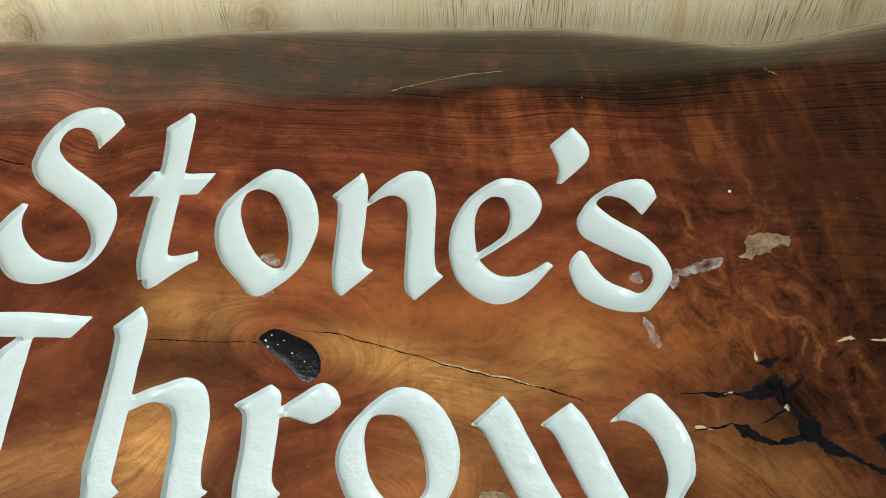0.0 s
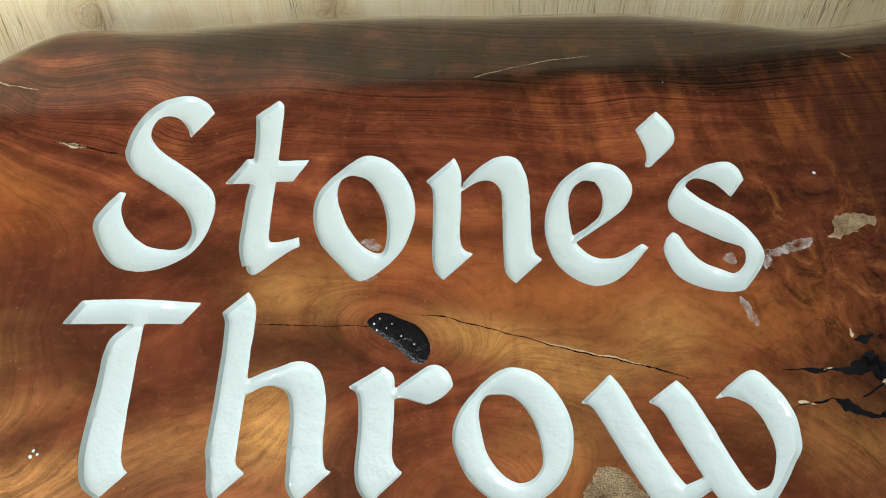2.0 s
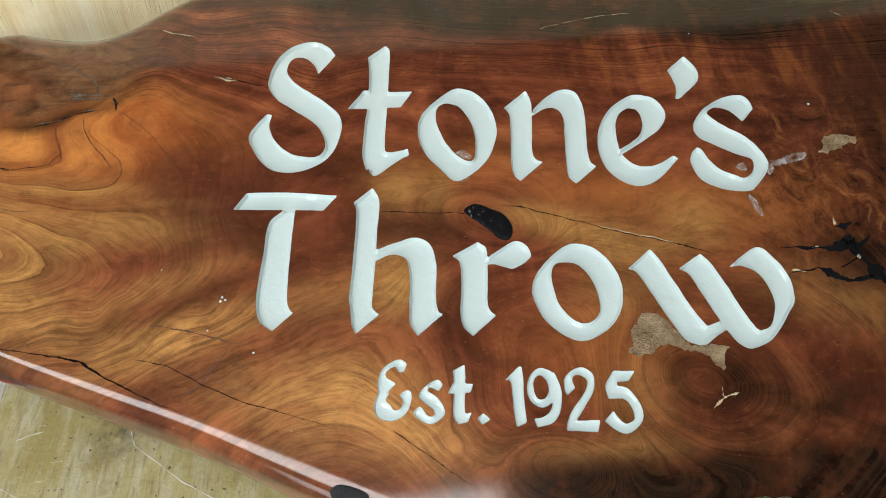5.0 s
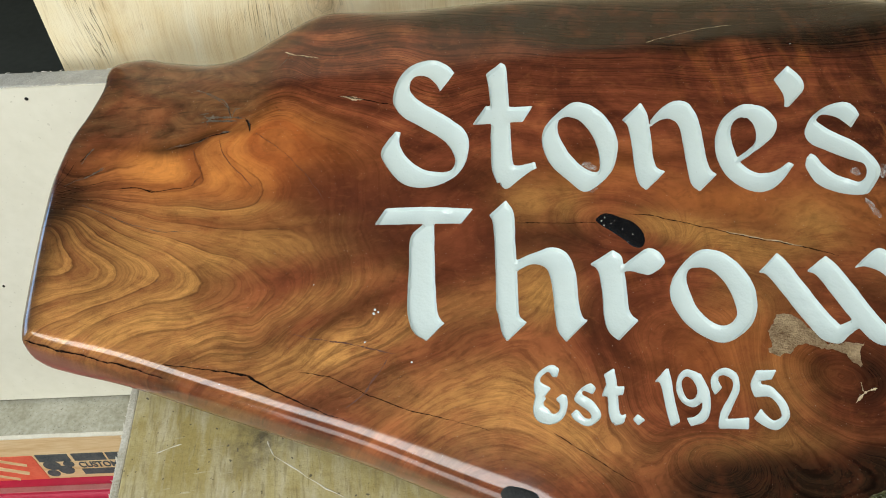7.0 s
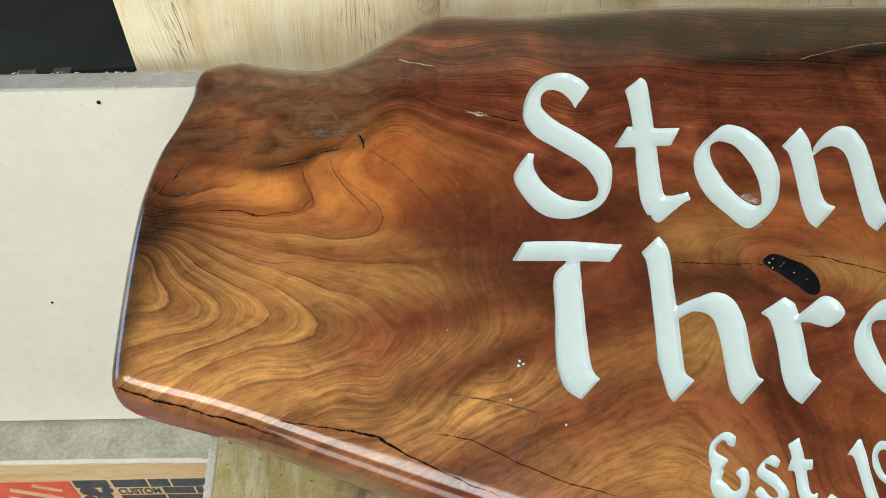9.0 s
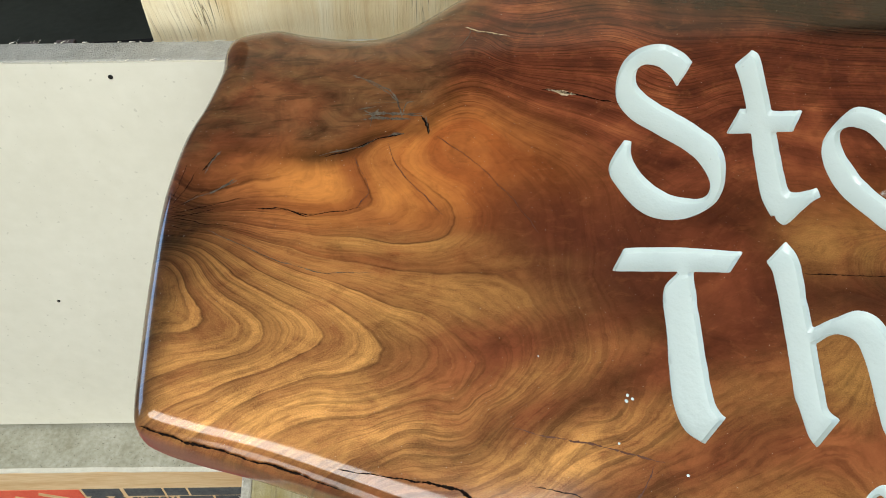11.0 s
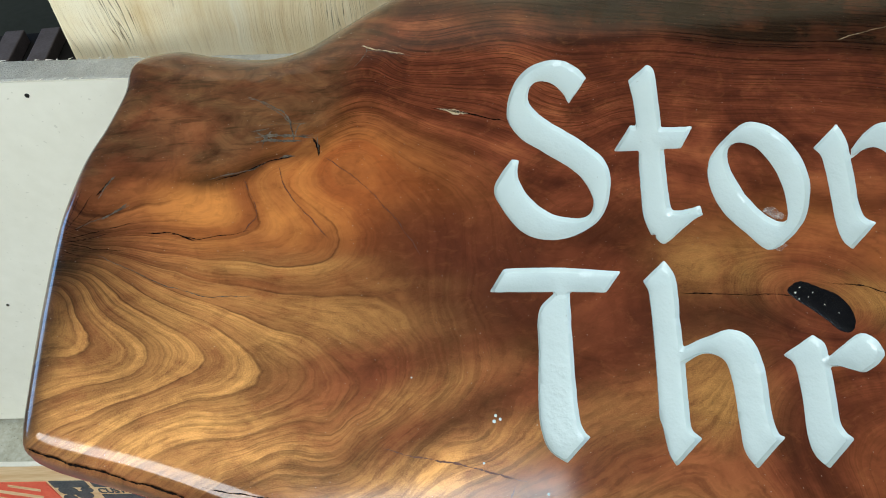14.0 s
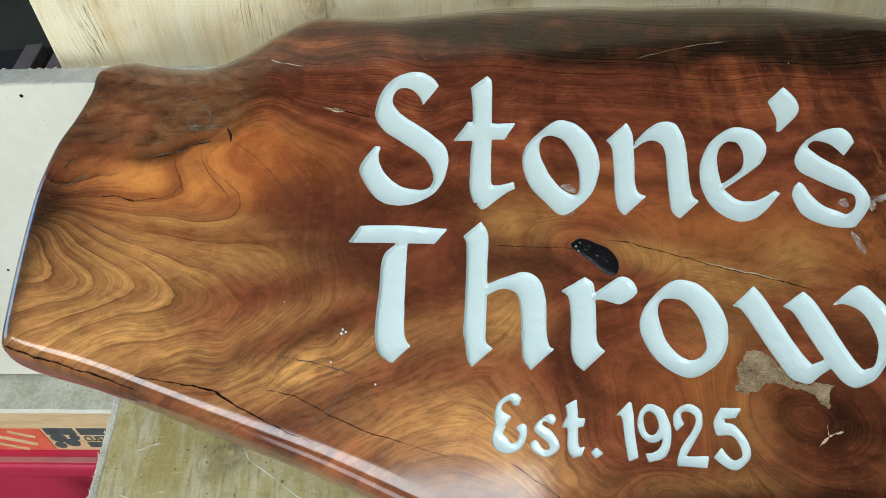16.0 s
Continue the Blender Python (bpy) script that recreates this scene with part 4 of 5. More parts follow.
    dark = np.maximum(dark, 0.97 * smoothstep(0.008, -0.026, y + 0.014 * w1 + 0.006 * w2 + 0.06 * abs(x - 0.06)) * smoothstep(-0.085, -0.01, x))
    dark = np.maximum(dark, 0.85 * smoothstep(0.030, 0.004, (x + 0.425) + 0.010 * w2 + 0.008 * w3 + 0.25 * np.clip(0.16 - y, 0, 0.1)))
    inset = signed_distance(p, EDGE) + 0.003 * w2
    # where the plywood's reflection is painted along the upper rim
    rim_sheen = (0.75 * smoothstep(0.024, 0.008, inset) + 0.25 * smoothstep(0.036, 0.014, inset)) * smoothstep(-0.25, -0.12, x) * smoothstep(0.28, 0.32, y)
    rim_sheen = np.clip(rim_sheen, 0, 1)
    ringy, line = ringy * (1 - dull), line * (1 - 0.9 * dull)
    foot = smoothstep(0.022, 0.003, (x + 0.415) * 0.434 + (y - 0.103) * 0.9) * smoothstep(0.06, -0.05, x)
    dark = dark * (1 - foot)
    return ring, np.clip(line, 0, 1), np.clip(gold, 0, 1), np.clip(pale, 0, 1), np.clip(red, 0, 1), np.clip(burl, 0, 1), np.clip(curl, 0, 1), np.clip(dark, 0, 1), np.clip(ringy, 0, 1), np.clip(dull, 0, 1), foot, rim_sheen


def attributes(me, p):
    for key, values in zip(("ring", "line", "gold", "pale", "red", "burl", "curl", "dark", "ringy", "dull", "foot", "rim_sheen"), grain(p)):
        me.attributes.new(key, "FLOAT", "POINT").data.foreach_set("value", values.astype(np.float32))


def lift(p):
    """Height of the plain face of the sign under points away from its rim."""
    return face_height(p, signed_distance(p, EDGE))


def uneven(l):
    """The slight wander of a hand-held router."""
    return l + 0.00022 * np.stack([bumps(l, 140, 2.1), bumps(l, 140, 7.3)], 1)


def wall_run(name):
    """How far in the sloping wall of a letter reaches, in millimetres."""
    return 0.8 if name.startswith(("small", "digit", "full")) else 1.35


def build_sign():
    sign = empty("carved_sign", SIGN, "glossy reddish live-edge wooden slab sign with carved pale lettering", "sign")
    cut_loops = []
    letters = []
    for name, at, lo, h, field in GLYPHS:
        loops = [uneven(even((l + at) / 1000, 0.0011)) for l in contours(field, lo[0], lo[1], h, 0.0)]
        inner = [uneven(even((l + at) / 1000, 0.0013)) for l in contours(field, lo[0], lo[1], h, wall_run(name))]
        cut_loops += loops
        letters.append((name, at, lo, h, field, loops, inner))
    # face of the slab
    nxt, prv = np.roll(EDGE, -1, 0), np.roll(EDGE, 1, 0)
    t = nxt - prv
    nrm = np.stack([-t[:, 1], t[:, 0]], 1) / np.hypot(*t.T)[:, None]
    if signed_distance(EDGE[:1] + nrm[:1] * 0.004, EDGE)[0] < 0:
        nrm = -nrm
    extra = []
    for d in (0.0006, 0.0018, 0.0036, 0.006, 0.009, 0.0125, 0.017, 0.021, 0.026):
        q = EDGE + nrm * d
        extra.append(q[signed_distance(q, EDGE) > d * 0.85])
    gx, gy = np.meshgrid(np.arange(-0.44, 0.65, 0.0048), np.arange(-0.16, 0.39, 0.0048))
    g = np.stack([gx.ravel(), gy.ravel()], 1)
    g += np.random.default_rng(4).uniform(-0.001, 0.001, g.shape)
    g = g[signed_distance(g, EDGE) > 0.029]
    for l in cut_loops:
        c, r = l.mean(0), np.ptp(l, axis=0).max() / 2 + 0.004
        near = np.hypot(*(g - c).T) < r * 1.5
        keep = np.ones(len(g), bool)
        dist = np.abs(signed_distance(g[near], l))
        keep[np.where(near)[0][dist < 0.0015]] = False
        g = g[keep]
    verts, edges = [tuple(p) for p in EDGE], [(k, (k + 1) % len(EDGE)) for k in range(len(EDGE))]
    for l in cut_loops:
        base = len(verts)
        verts += [tuple(p) for p in l]
        edges += [(base + k, base + (k + 1) % len(l)) for k in range(len(l))]
    verts += [tuple(p) for p in np.vstack(extra + [g])]
    vo, _, faces, *_ = delaunay_2d_cdt([Vector(v) for v in verts], edges, [], 0, 1e-6)
    p = np.array([tuple(v) for v in vo])
    tri = np.array([f for f in faces if len(f) == 3])
    c = p[tri].mean(1)
    ok = signed_distance(c, EDGE) > 0
    inside = np.zeros(len(c), int)
    for l in cut_loops:
        mid, r = l.mean(0), np.ptp(l, axis=0).max()
        near = np.where(np.hypot(*(c - mid).T) < r)[0]
        inside[near] += signed_distance(c[near], l) > 0
    tri = tri[ok & (inside % 2 == 0)]
    d = np.maximum(signed_distance(p, EDGE), 0)
    z = face_height(p, d)
    pos = [(x, y, h) for (x, y), h in zip(p, z)]
    fc = [tuple(int(k) for k in f) for f in tri]
    # rim below the face, rounded under to the back
    k = len(EDGE)
    r0 = np.minimum(rim(EDGE), 0.024)
    first = []
    tree = {tuple(np.round(q, 7)): n for n, q in enumerate(p)}
    for q in EDGE:
        first.append(tree.get(tuple(np.round(q, 7)), int(np.argmin(((p - q) ** 2).sum(1)))))
    rows = [first]
    for inset, drop in ((-0.0018, 0.15), (-0.0028, 0.35), (-0.0028, 0.6), (0.0, 0.8), (0.006, 0.95), (0.014, 1.0)):
        start = len(pos)
        q = EDGE + nrm * inset
        zz = -r0 - (THICK - r0) * drop
        pos += [(x, y, h) for (x, y), h in zip(q, zz)]
        rows.append(list(range(start, start + k)))
    for a, b in zip(rows, rows[1:]):
        for n in range(k):
            m = (n + 1) % k
            fc.append((a[n], b[n], b[m], a[m]))
    fc.append(tuple(rows[-1]))
    me = bpy.data.meshes.new("slab")
    me.from_pydata(pos, [], fc)
    attributes(me, np.array(pos)[:, :2])
    me.materials.append(WOOD)
    bm = bmesh.new()
    bm.from_mesh(me)
    bmesh.ops.recalc_face_normals(bm, faces=bm.faces[:])
    for face in bm.faces:
        face.smooth = True
    bm.to_mesh(me)
    bm.free()
    slab = new("slab", me)
    slab.parent = sign
    for item in letters:
        build_letter(sign, *item)
    return sign


def build_letter(sign, name, at, lo, h, field, loops, inner):
    """A routed, round-bottomed channel painted pale, with a steep wall down from the face."""
    verts, edges = [], []
    for l in loops + inner:
        base = len(verts)
        verts += [tuple(q) for q in l]
        edges += [(base + k, base + (k + 1) % len(l)) for k in range(len(l))]
    ny, nx = field.shape
    step = 4
    jj, ii = np.where(field[::step, ::step] > wall_run(name) + 1.0)
    pts = (np.stack([lo[0] + h * ii * step, lo[1] + h * jj * step], 1) + at) / 1000
    verts += [tuple(q) for q in pts]
    vo, _, faces, *_ = delaunay_2d_cdt([Vector(v) for v in verts], edges, [], 0, 1e-7)
    p = np.array([tuple(v) for v in vo])

    def depth_in(q):
        u = np.clip((q * 1000 - at - lo) / h, 0, (nx - 1.001, ny - 1.001))
        i, fr = u.astype(int), u % 1
        i0, j0 = i[:, 0], i[:, 1]
        fx, fy = fr[:, 0], fr[:, 1]
        return (field[j0, i0] * (1 - fx) + field[j0, i0 + 1] * fx) * (1 - fy) + (field[j0 + 1, i0] * (1 - fx) + field[j0 + 1, i0 + 1] * fx) * fy

    d = depth_in(p)
    tri = np.array([f for f in faces if len(f) == 3])
    tri = tri[depth_in(p[tri].mean(1)) > 0.02]
    run = wall_run(name)
    deep = 2.4 * run
    z = -0.0001 - (deep * np.clip(d / run, 0, 1) + 0.25 * (1 - np.exp(-np.maximum(d - run, 0) / 3.0))) / 1000
    lumpy = 0.00030 if name in ("letter_w", "letter_e") else 0.00013
    z = z + lumpy * (bumps(p, 190, 1.7) + 0.6 * bumps(p, 420, 6.1)) * np.clip((d - 0.3) / run, 0, 1)
    me = bpy.data.meshes.new(name)
    me.from_pydata([(x, y, q) for (x, y), q in zip(p, z)], [], [tuple(int(k) for k in f) for f in tri])
    me.materials.append(PAINT)
    me.polygons.foreach_set("use_smooth", [True] * len(tri))
    ends = np.zeros(len(me.edges) * 2, np.int32)
    me.edges.foreach_get("vertices", ends)
    foot_edge = (np.abs(d[ends.reshape(-1, 2)] - run) < 0.12).all(1)
    me.attributes.new("sharp_edge", "BOOLEAN", "EDGE").data.foreach_set("value", foot_edge)
    ob = new(name, me)
    ob.parent = sign
    return ob


sign = build_sign()


def in_letter(p):
    """Whether points on the face lie in the lettering."""
    hit = np.zeros(len(p), bool)
    for name, at, lo, h, field in GLYPHS:
        ny, nx = field.shape
        u = np.round((p * 1000 - at - lo) / h).astype(int)
        ok = (u[:, 0] >= 0) & (u[:, 1] >= 0) & (u[:, 0] < nx) & (u[:, 1] < ny)
        hit[ok] |= field[u[ok, 1], u[ok, 0]] > -0.5
    return hit


def sheet(name, loops, material, label="", rise=0.0003, swell=0.0, grain_mm=1.2):
    """Fills closed loops on the sign's face with a skin that follows it, left open over the lettering."""
    verts, edges = [], []
    for l in loops:
        base = len(verts)
        verts += [tuple(q) for q in l]
        edges += [(base + k, base + (k + 1) % len(l)) for k in range(len(l))]
    allp = np.vstack(loops)
    lo, hi = allp.min(0), allp.max(0)
    step = grain_mm / 1000
    gx, gy = np.meshgrid(np.arange(lo[0], hi[0], step), np.arange(lo[1], hi[1], step))
    g = np.stack([gx.ravel(), gy.ravel()], 1)
    inner = np.max([signed_distance(g, l) for l in loops], 0)
    verts += [tuple(q) for q in g[inner > step * 0.6]]
    vo, _, faces, *_ = delaunay_2d_cdt([Vector(v) for v in verts], edges, [], 0, 1e-7)
    p = np.array([tuple(v) for v in vo])
    tri = np.array([f for f in faces if len(f) == 3])
    mid = p[tri].mean(1)
    tri = tri[(np.max([signed_distance(mid, l) for l in loops], 0) > 0) & ~in_letter(mid)]
    d = np.clip(np.max([signed_distance(p, l) for l in loops], 0), 0, None)
    z = lift(p) + rise + swell * (1 - np.exp(-d / 0.002)) * (1 + 0.8 * bumps(p, 160, 2.2))
    me = bpy.data.meshes.new(name)
    me.from_pydata([(x, y, q) for (x, y), q in zip(p, z)], [], [tuple(int(k) for k in f) for f in tri])
    me.materials.append(material)
    me.polygons.foreach_set("use_smooth", [True] * len(me.polygons))
    ob = new(name, me)
    ob.parent = sign
    if label:
        tagged(ob, label)
    return ob


def ragged(points, amount=0.8, scale=160):
    """A closed loop in millimetres with a torn edge, in metres."""
    l = smooth_loop(np.array(points) / 1000, 0.0009)
    return l + amount / 1000 * np.stack([bumps(l, scale, 4.4) + 0.5 * bumps(l, scale * 2.6, 1.4), bumps(l, scale, 8.8) + 0.5 * bumps(l, scale * 2.6, 5.8)], 1)


def seam(name, points, material, label="", rise=0.0003, jag=0.55):
    """A thin tapering line along points (x, y, width) in millimetres, wandering a little."""
    p = np.array(points, float) / 1000
    n = len(p)
    s = np.linspace(0, n - 1, max(6, int(np.hypot(*np.diff(p[:, :2], axis=0).T).sum() / 0.0007)))
    q = np.stack([np.interp(s, np.arange(n), p[:, k]) for k in range(3)], 1)
    for _ in range(4):
        q[1:-1] = (q[:-2] + 2 * q[1:-1] + q[2:]) / 4
    q[:, :2] += 0.0009 * np.stack([bumps(q[:, :2], 110, 6.6), bumps(q[:, :2], 110, 3.3)], 1) + 0.0003 * np.stack([bumps(q[:, :2], 480, 1.6), bumps(q[:, :2], 480, 9.3)], 1)
    t = np.gradient(q[:, :2], axis=0)
    side = np.stack([-t[:, 1], t[:, 0]], 1) / (np.hypot(*t.T)[:, None] + 1e-12)
    half = q[:, 2:3] * np.clip(0.46 + 0.40 * bumps(q[:, :2], 200, 2.7) + jag * bumps(q[:, :2], 1300 if jag > 0.4 else 420, 4.7), 0.07, 1.2)[:, None] * np.clip(np.minimum(s, n - 1 - s) * 4, 0.25, 1)[:, None]
    a, b = q[:, :2] + side * half, q[:, :2] - side * half
    both = np.vstack([a, b])
    z = lift(both) + rise
    m = len(q)
    skip = in_letter(both)
    me = bpy.data.meshes.new(name)
    me.from_pydata([(x, y, h) for (x, y), h in zip(both, z)], [], [(k, k + 1, m + k + 1, m + k) for k in range(m - 1) if not (skip[k] or skip[m + k])])
    me.materials.append(material)
    ob = new(name, me)
    ob.parent = sign
    if label:
        tagged(ob, label)
    return ob


seam("void_fill", [(163.7, 107.7, 0.57), (176, 106.2, 1.1), (181.2, 104.9, 3.7), (189.6, 104.6, 2.1), (197.6, 103.3, 4.5), (206.7, 105.2, 11), (213.1, 103.1, 10), (217.7, 104.1, 4.3), (226.7, 109.5, 0.81)], BLACK, jag=0.3)
seam("void_fill", [(212.9, 112, 3.2), (207.3, 105.1, 8.5)], BLACK, jag=0.3)
seam("void_fill", [(205.1, 118.3, 1.6), (211.4, 118.3, 4.5), (217.5, 120.9, 0.81)], BLACK, jag=0.3)
seam("void_fill", [(215.5, 100.1, 2.9), (215, 96, 2.1), (218.2, 88.8, 5.4), (221.8, 83.1, 8.1), (226.2, 76, 7), (234.1, 71.3, 4.3), (240.6, 66.8, 2.7), (248.8, 61.3, 3.2), (256, 57.6, 2.1)], BLACK, jag=0.3)
seam("void_fill", [(185.3, 90.2, 2.1), (189.4, 87.1, 5.3), (195.3, 82.2, 4.3), (202.7, 79.6, 3.2), (211.1, 80.1, 4.3), (218.7, 82, 2.7)], BLACK, jag=0.3)
seam("void_fill", [(213.7, 96.1, 1.4), (205.1, 91.5, 1.1), (197.7, 90, 0.81)], BLACK, jag=0.3)
seam("void_fill", [(164.3, 88.7, 0.53), (185.5, 90.7, 1.3)], BLACK, jag=0.3)
seam("void_fill", [(250.3, 77.6, 5.4), (259.4, 72.7, 12), (266.4, 69.4, 2.7)], BLACK, jag=0.3)
seam("crack_filler", [(166.7, 90.6, 0.8), (170.1, 90, 2.4), (174.5, 88.8, 0.54)], FILL, "pale filler in a crack")
seam("crack_filler", [(184, 104.9, 0.81), (186.9, 105.2, 1.9), (189.2, 105.2, 0.54)], FILL, "pale filler in a crack")
seam("crack_filler", [(211.8, 96.3, 2.3), (215, 96, 2.4)], FILL, "pale filler in a crack")
seam("crack_filler", [(205.5, 125, 1.1), (205.5, 119.7, 2)], FILL, "pale filler in a crack")
seam("crack_filler", [(248, 126.3, 0.57), (255.1, 127.7, 1.7), (259.1, 126.7, 0.57)], FILL, "pale filler in a crack")
seam("crack_filler", [(265.9, 125.2, 1.4), (277.1, 123.5, 2.4)], FILL, "pale filler in a crack")
sheet("bark_inclusion", [ragged([(213.3, 176.6), (216.1, 182.1), (220, 188.7), (228.9, 190), (236.2, 188.2), (245.1, 188.4), (241.8, 183.2), (233.7, 180.5), (224.5, 175.9)], 2.6, 150)], BARK, "rough tan bark inclusion", 0.0002, 0.0006)
seam("scratch", [(36, 306.2, 0.21), (46.3, 308.3, 0.3), (63.8, 311.9, 0.21), (84.8, 314.5, 0.33), (109.3, 315.8, 0.21)], FILL, "fine pale scratch")
seam("scratch", [(265.9, 303, 0.21), (274.5, 296.4, 0.33)], FILL, "fine pale scratch")
seam("crack", [(-94.3, 160.6, 0.53), (-64.1, 156.5, 0.35), (-36.2, 152.6, 0.68)], CRACK)
seam("crack", [(-19.4, 157.9, 0.35), (0.2, 153.9, 0.53), (22.3, 144.9, 0.5), (44, 136, 0.35), (62.8, 128.4, 0.68), (81.4, 122, 0.5), (97.2, 116.5, 0.87), (110.2, 111.3, 0.5), (119, 106.8, 0.5)], CRACK)
seam("crack_filler", [(44.1, 136.6, 0.3), (60.2, 130.3, 0.75), (73.6, 125.6, 0.45), (92, 118.7, 0.85), (97.3, 117, 0.3)], FILL, "pale filler in a crack")
sheet("knot_fill", [ragged([(-39.4, 155.4), (-32.9, 159.6), (-24.2, 156.7), (-14.3, 150.4), (-9.4, 141.5), (-11, 132.6), (-17.8, 131.4), (-25.2, 139.6), (-34.8, 148.9)], 0.5)], BLACK, "glossy black resin-filled knot", 0.0002, 0.0003)
sheet("paint_smear", [ragged([(-44.1, 199.5), (-36.8, 202.8), (-29.4, 199.4), (-30.3, 195.5), (-36.7, 195.1), (-41.1, 195.8)], 1.3, 320)], SMEAR, "dried whitish paint smear", 0.0002)
sheet("paint_smear", [ragged([(-43.7, 179.9), (-36.6, 182.4), (-32.2, 180.7), (-36.5, 177.9)], 1.3, 320)], SMEAR, "dried whitish paint smear", 0.0002)
sheet("paint_smear", [ragged([(152, 171.5), (157.9, 173.5), (159.7, 168.4), (154.8, 166.6)], 1.3, 320)], SMEAR, "dried whitish paint smear", 0.0002)
sheet("paint_smear", [ragged([(179, 172.8), (192.4, 176.9), (203.5, 178.2), (202.1, 173.3), (190.5, 170.1), (179.5, 168.8)], 1.3, 320)], SMEAR, "dried whitish paint smear", 0.0002)
sheet("paint_smear", [ragged([(174.7, 172.6), (179, 172.8), (176.2, 164.2), (173, 163.6)], 1.3, 320)], SMEAR, "dried whitish paint smear", 0.0002)
sheet("paint_smear", [ragged([(154.6, 148.8), (157.3, 145.5), (160.5, 134.5), (158.4, 131.7), (155.2, 136.5)], 1.3, 320)], SMEAR, "dried whitish paint smear", 0.0002)
sheet("knot_fill", [ragged([(-135.6, -14.2), (-130, -10.9), (-121.8, -13.6), (-114.6, -18.4), (-116.6, -24.7), (-125.1, -24.6), (-132.3, -20.5)], 0.4)], TAR, "dull black filled knot", 0.0002, 0.0003)
sheet("resin_void", [ragged([(44.8, -60.1), (57.8, -52.1), (69.8, -47.8), (92.5, -44), (117.1, -45.1), (139.3, -52.4), (153, -70.4), (122.9, -91.5), (71.8, -91.1), (46.5, -75.9)], 2.5, 60)], MOSS, "mossy green resin-filled hollow", 0.0002, 0.003, 2.5)
seam("crack_filler", [(91.3, 9, 0.74), (100.7, 14.5, 2.1), (108.9, 16.1, 1.1)], FILL, "pale filler in a crack")
seam("crack_filler", [(98.9, 14.7, 1.1), (99.3, 21, 0.71)], FILL, "pale filler in a crack")
seam("crack", [(-337.4, 91.5, 0.29), (-303.8, 82.9, 0.7), (-280.4, 75.9, 1.5), (-264, 63.4, 0.77), (-238.2, 48.2, 0.57), (-219.1, 38.3, 0.43)], CRACK)
seam("crack", [(-249.9, 74.4, 0.22), (-229.9, 68.2, 0.55), (-207.4, 54.2, 0.43), (-185.2, 42.1, 0.55), (-159.6, 32, 0.31), (-134.3, 22, 0.21)], CRACK)
seam("crack", [(-210.3, 284.4, 0.52), (-200.1, 282.2, 1.5), (-184, 276.1, 0.74), (-167.9, 270.6, 0.5)], CRACK)
seam("crack_filler", [(-207.4, 284.1, 0.84), (-198.1, 280.9, 2.5), (-190, 278.4, 0.84)], FILL, "pale filler in a crack")
seam("fissure", [(-315.8, 301.7, 0.29), (-308.8, 300.1, 0.42), (-297.3, 291.8, 0.44), (-289.8, 282, 0.58)], GREYDUST, "dusty grey fissure")
seam("fissure", [(-289.8, 282, 0.43), (-288.7, 270.2, 0.41)], GREYDUST, "dusty grey fissure")
seam("fissure", [(-309.7, 283.7, 0.14), (-279.9, 281.4, 0.27)], GREYDUST, "dusty grey fissure")
seam("fissure", [(-308.1, 276.5, 0.27), (-272.5, 273.4, 0.43)], GREYDUST, "dusty grey fissure")
seam("fissure", [(-308.5, 279.2, 0.53), (-304.1, 276.2, 2.3), (-302.1, 272, 0.67)], GREYDUST, "dusty grey fissure")
seam("fissure", [(-275.4, 273.6, 0.42), (-274.8, 261.1, 0.67)], GREYDUST, "dusty grey fissure")
seam("crack", [(-332.7, 251, 0.33), (-317.3, 253.7, 0.68), (-301.4, 260.2, 0.68), (-289.4, 261.1, 0.53)], CRACK)
seam("crack", [(-395.2, 248, 0.99), (-392.1, 252.3, 1.5), (-388.7, 257, 0.5)], CRACK)
seam("fissure", [(-391.8, 234.1, 0.39), (-385, 237.4, 0.53), (-378, 241.2, 0.62)], GREYDUST, "dusty grey fissure")
seam("crack", [(-368.7, 224, 0.81), (-354, 222.6, 0.5), (-341.3, 216.1, 0.5)], CRACK)
seam("grain_seam", [(-316.3, 250.4, 0.29), (-310.6, 232.9, 0.43), (-310.1, 226.5, 0.44), (-317.1, 217.9, 0.29)], SEAM)
seam("grain_seam", [(-297.7, 256.3, 0.31), (-294.8, 241.9, 0.46), (-284.6, 226.2, 0.44), (-272.6, 210.8, 0.29)], SEAM)
seam("grain_seam", [(-271.8, 259.5, 0.47), (-252.2, 240.2, 0.31), (-235.7, 217.4, 0.43), (-225.5, 196.2, 0.31)], SEAM)
seam("fissure", [(-394.1, 213.9, 0.26), (-374.1, 203.3, 0.38), (-358, 193.1, 0.39), (-334.9, 184.3, 0.37), (-309.8, 181.8, 0.13)], GREYDUST, "dusty grey fissure")
seam("fissure", [(-252.8, 315.6, 0.14), (-243.9, 326.6, 0.58), (-242.4, 331.4, 0.44)], GREYDUST, "dusty grey fissure")
seam("fissure", [(-243.8, 327.7, 0.43), (-233.2, 325.7, 0.29), (-215.4, 319.8, 0.14)], GREYDUST, "dusty grey fissure")
seam("crack", [(-422, 119, 0.7), (-404, 111, 1.0), (-385, 104, 0.8), (-368, 97, 0.6), (-352, 91, 0.8), (-329, 80, 0.3)], CRACK, rise=0.0006)
seam("grain_seam", [(-253, 100, 0.3), (-235, 93, 0.6), (-217, 88.6, 0.9), (-187, 77.6, 0.8)], SEAM)
seam("grain_seam", [(-222, 47, 0.3), (-208, 56.3, 1.2), (-200, 66, 0.9), (-192, 77, 0.4)], SEAM)
seam("crack", [(-98.2, 16, 0.42), (-85.8, 5.7, 0.43), (-67.6, -10.2, 0.42), (-52.6, -22.1, 0.2)], CRACK)
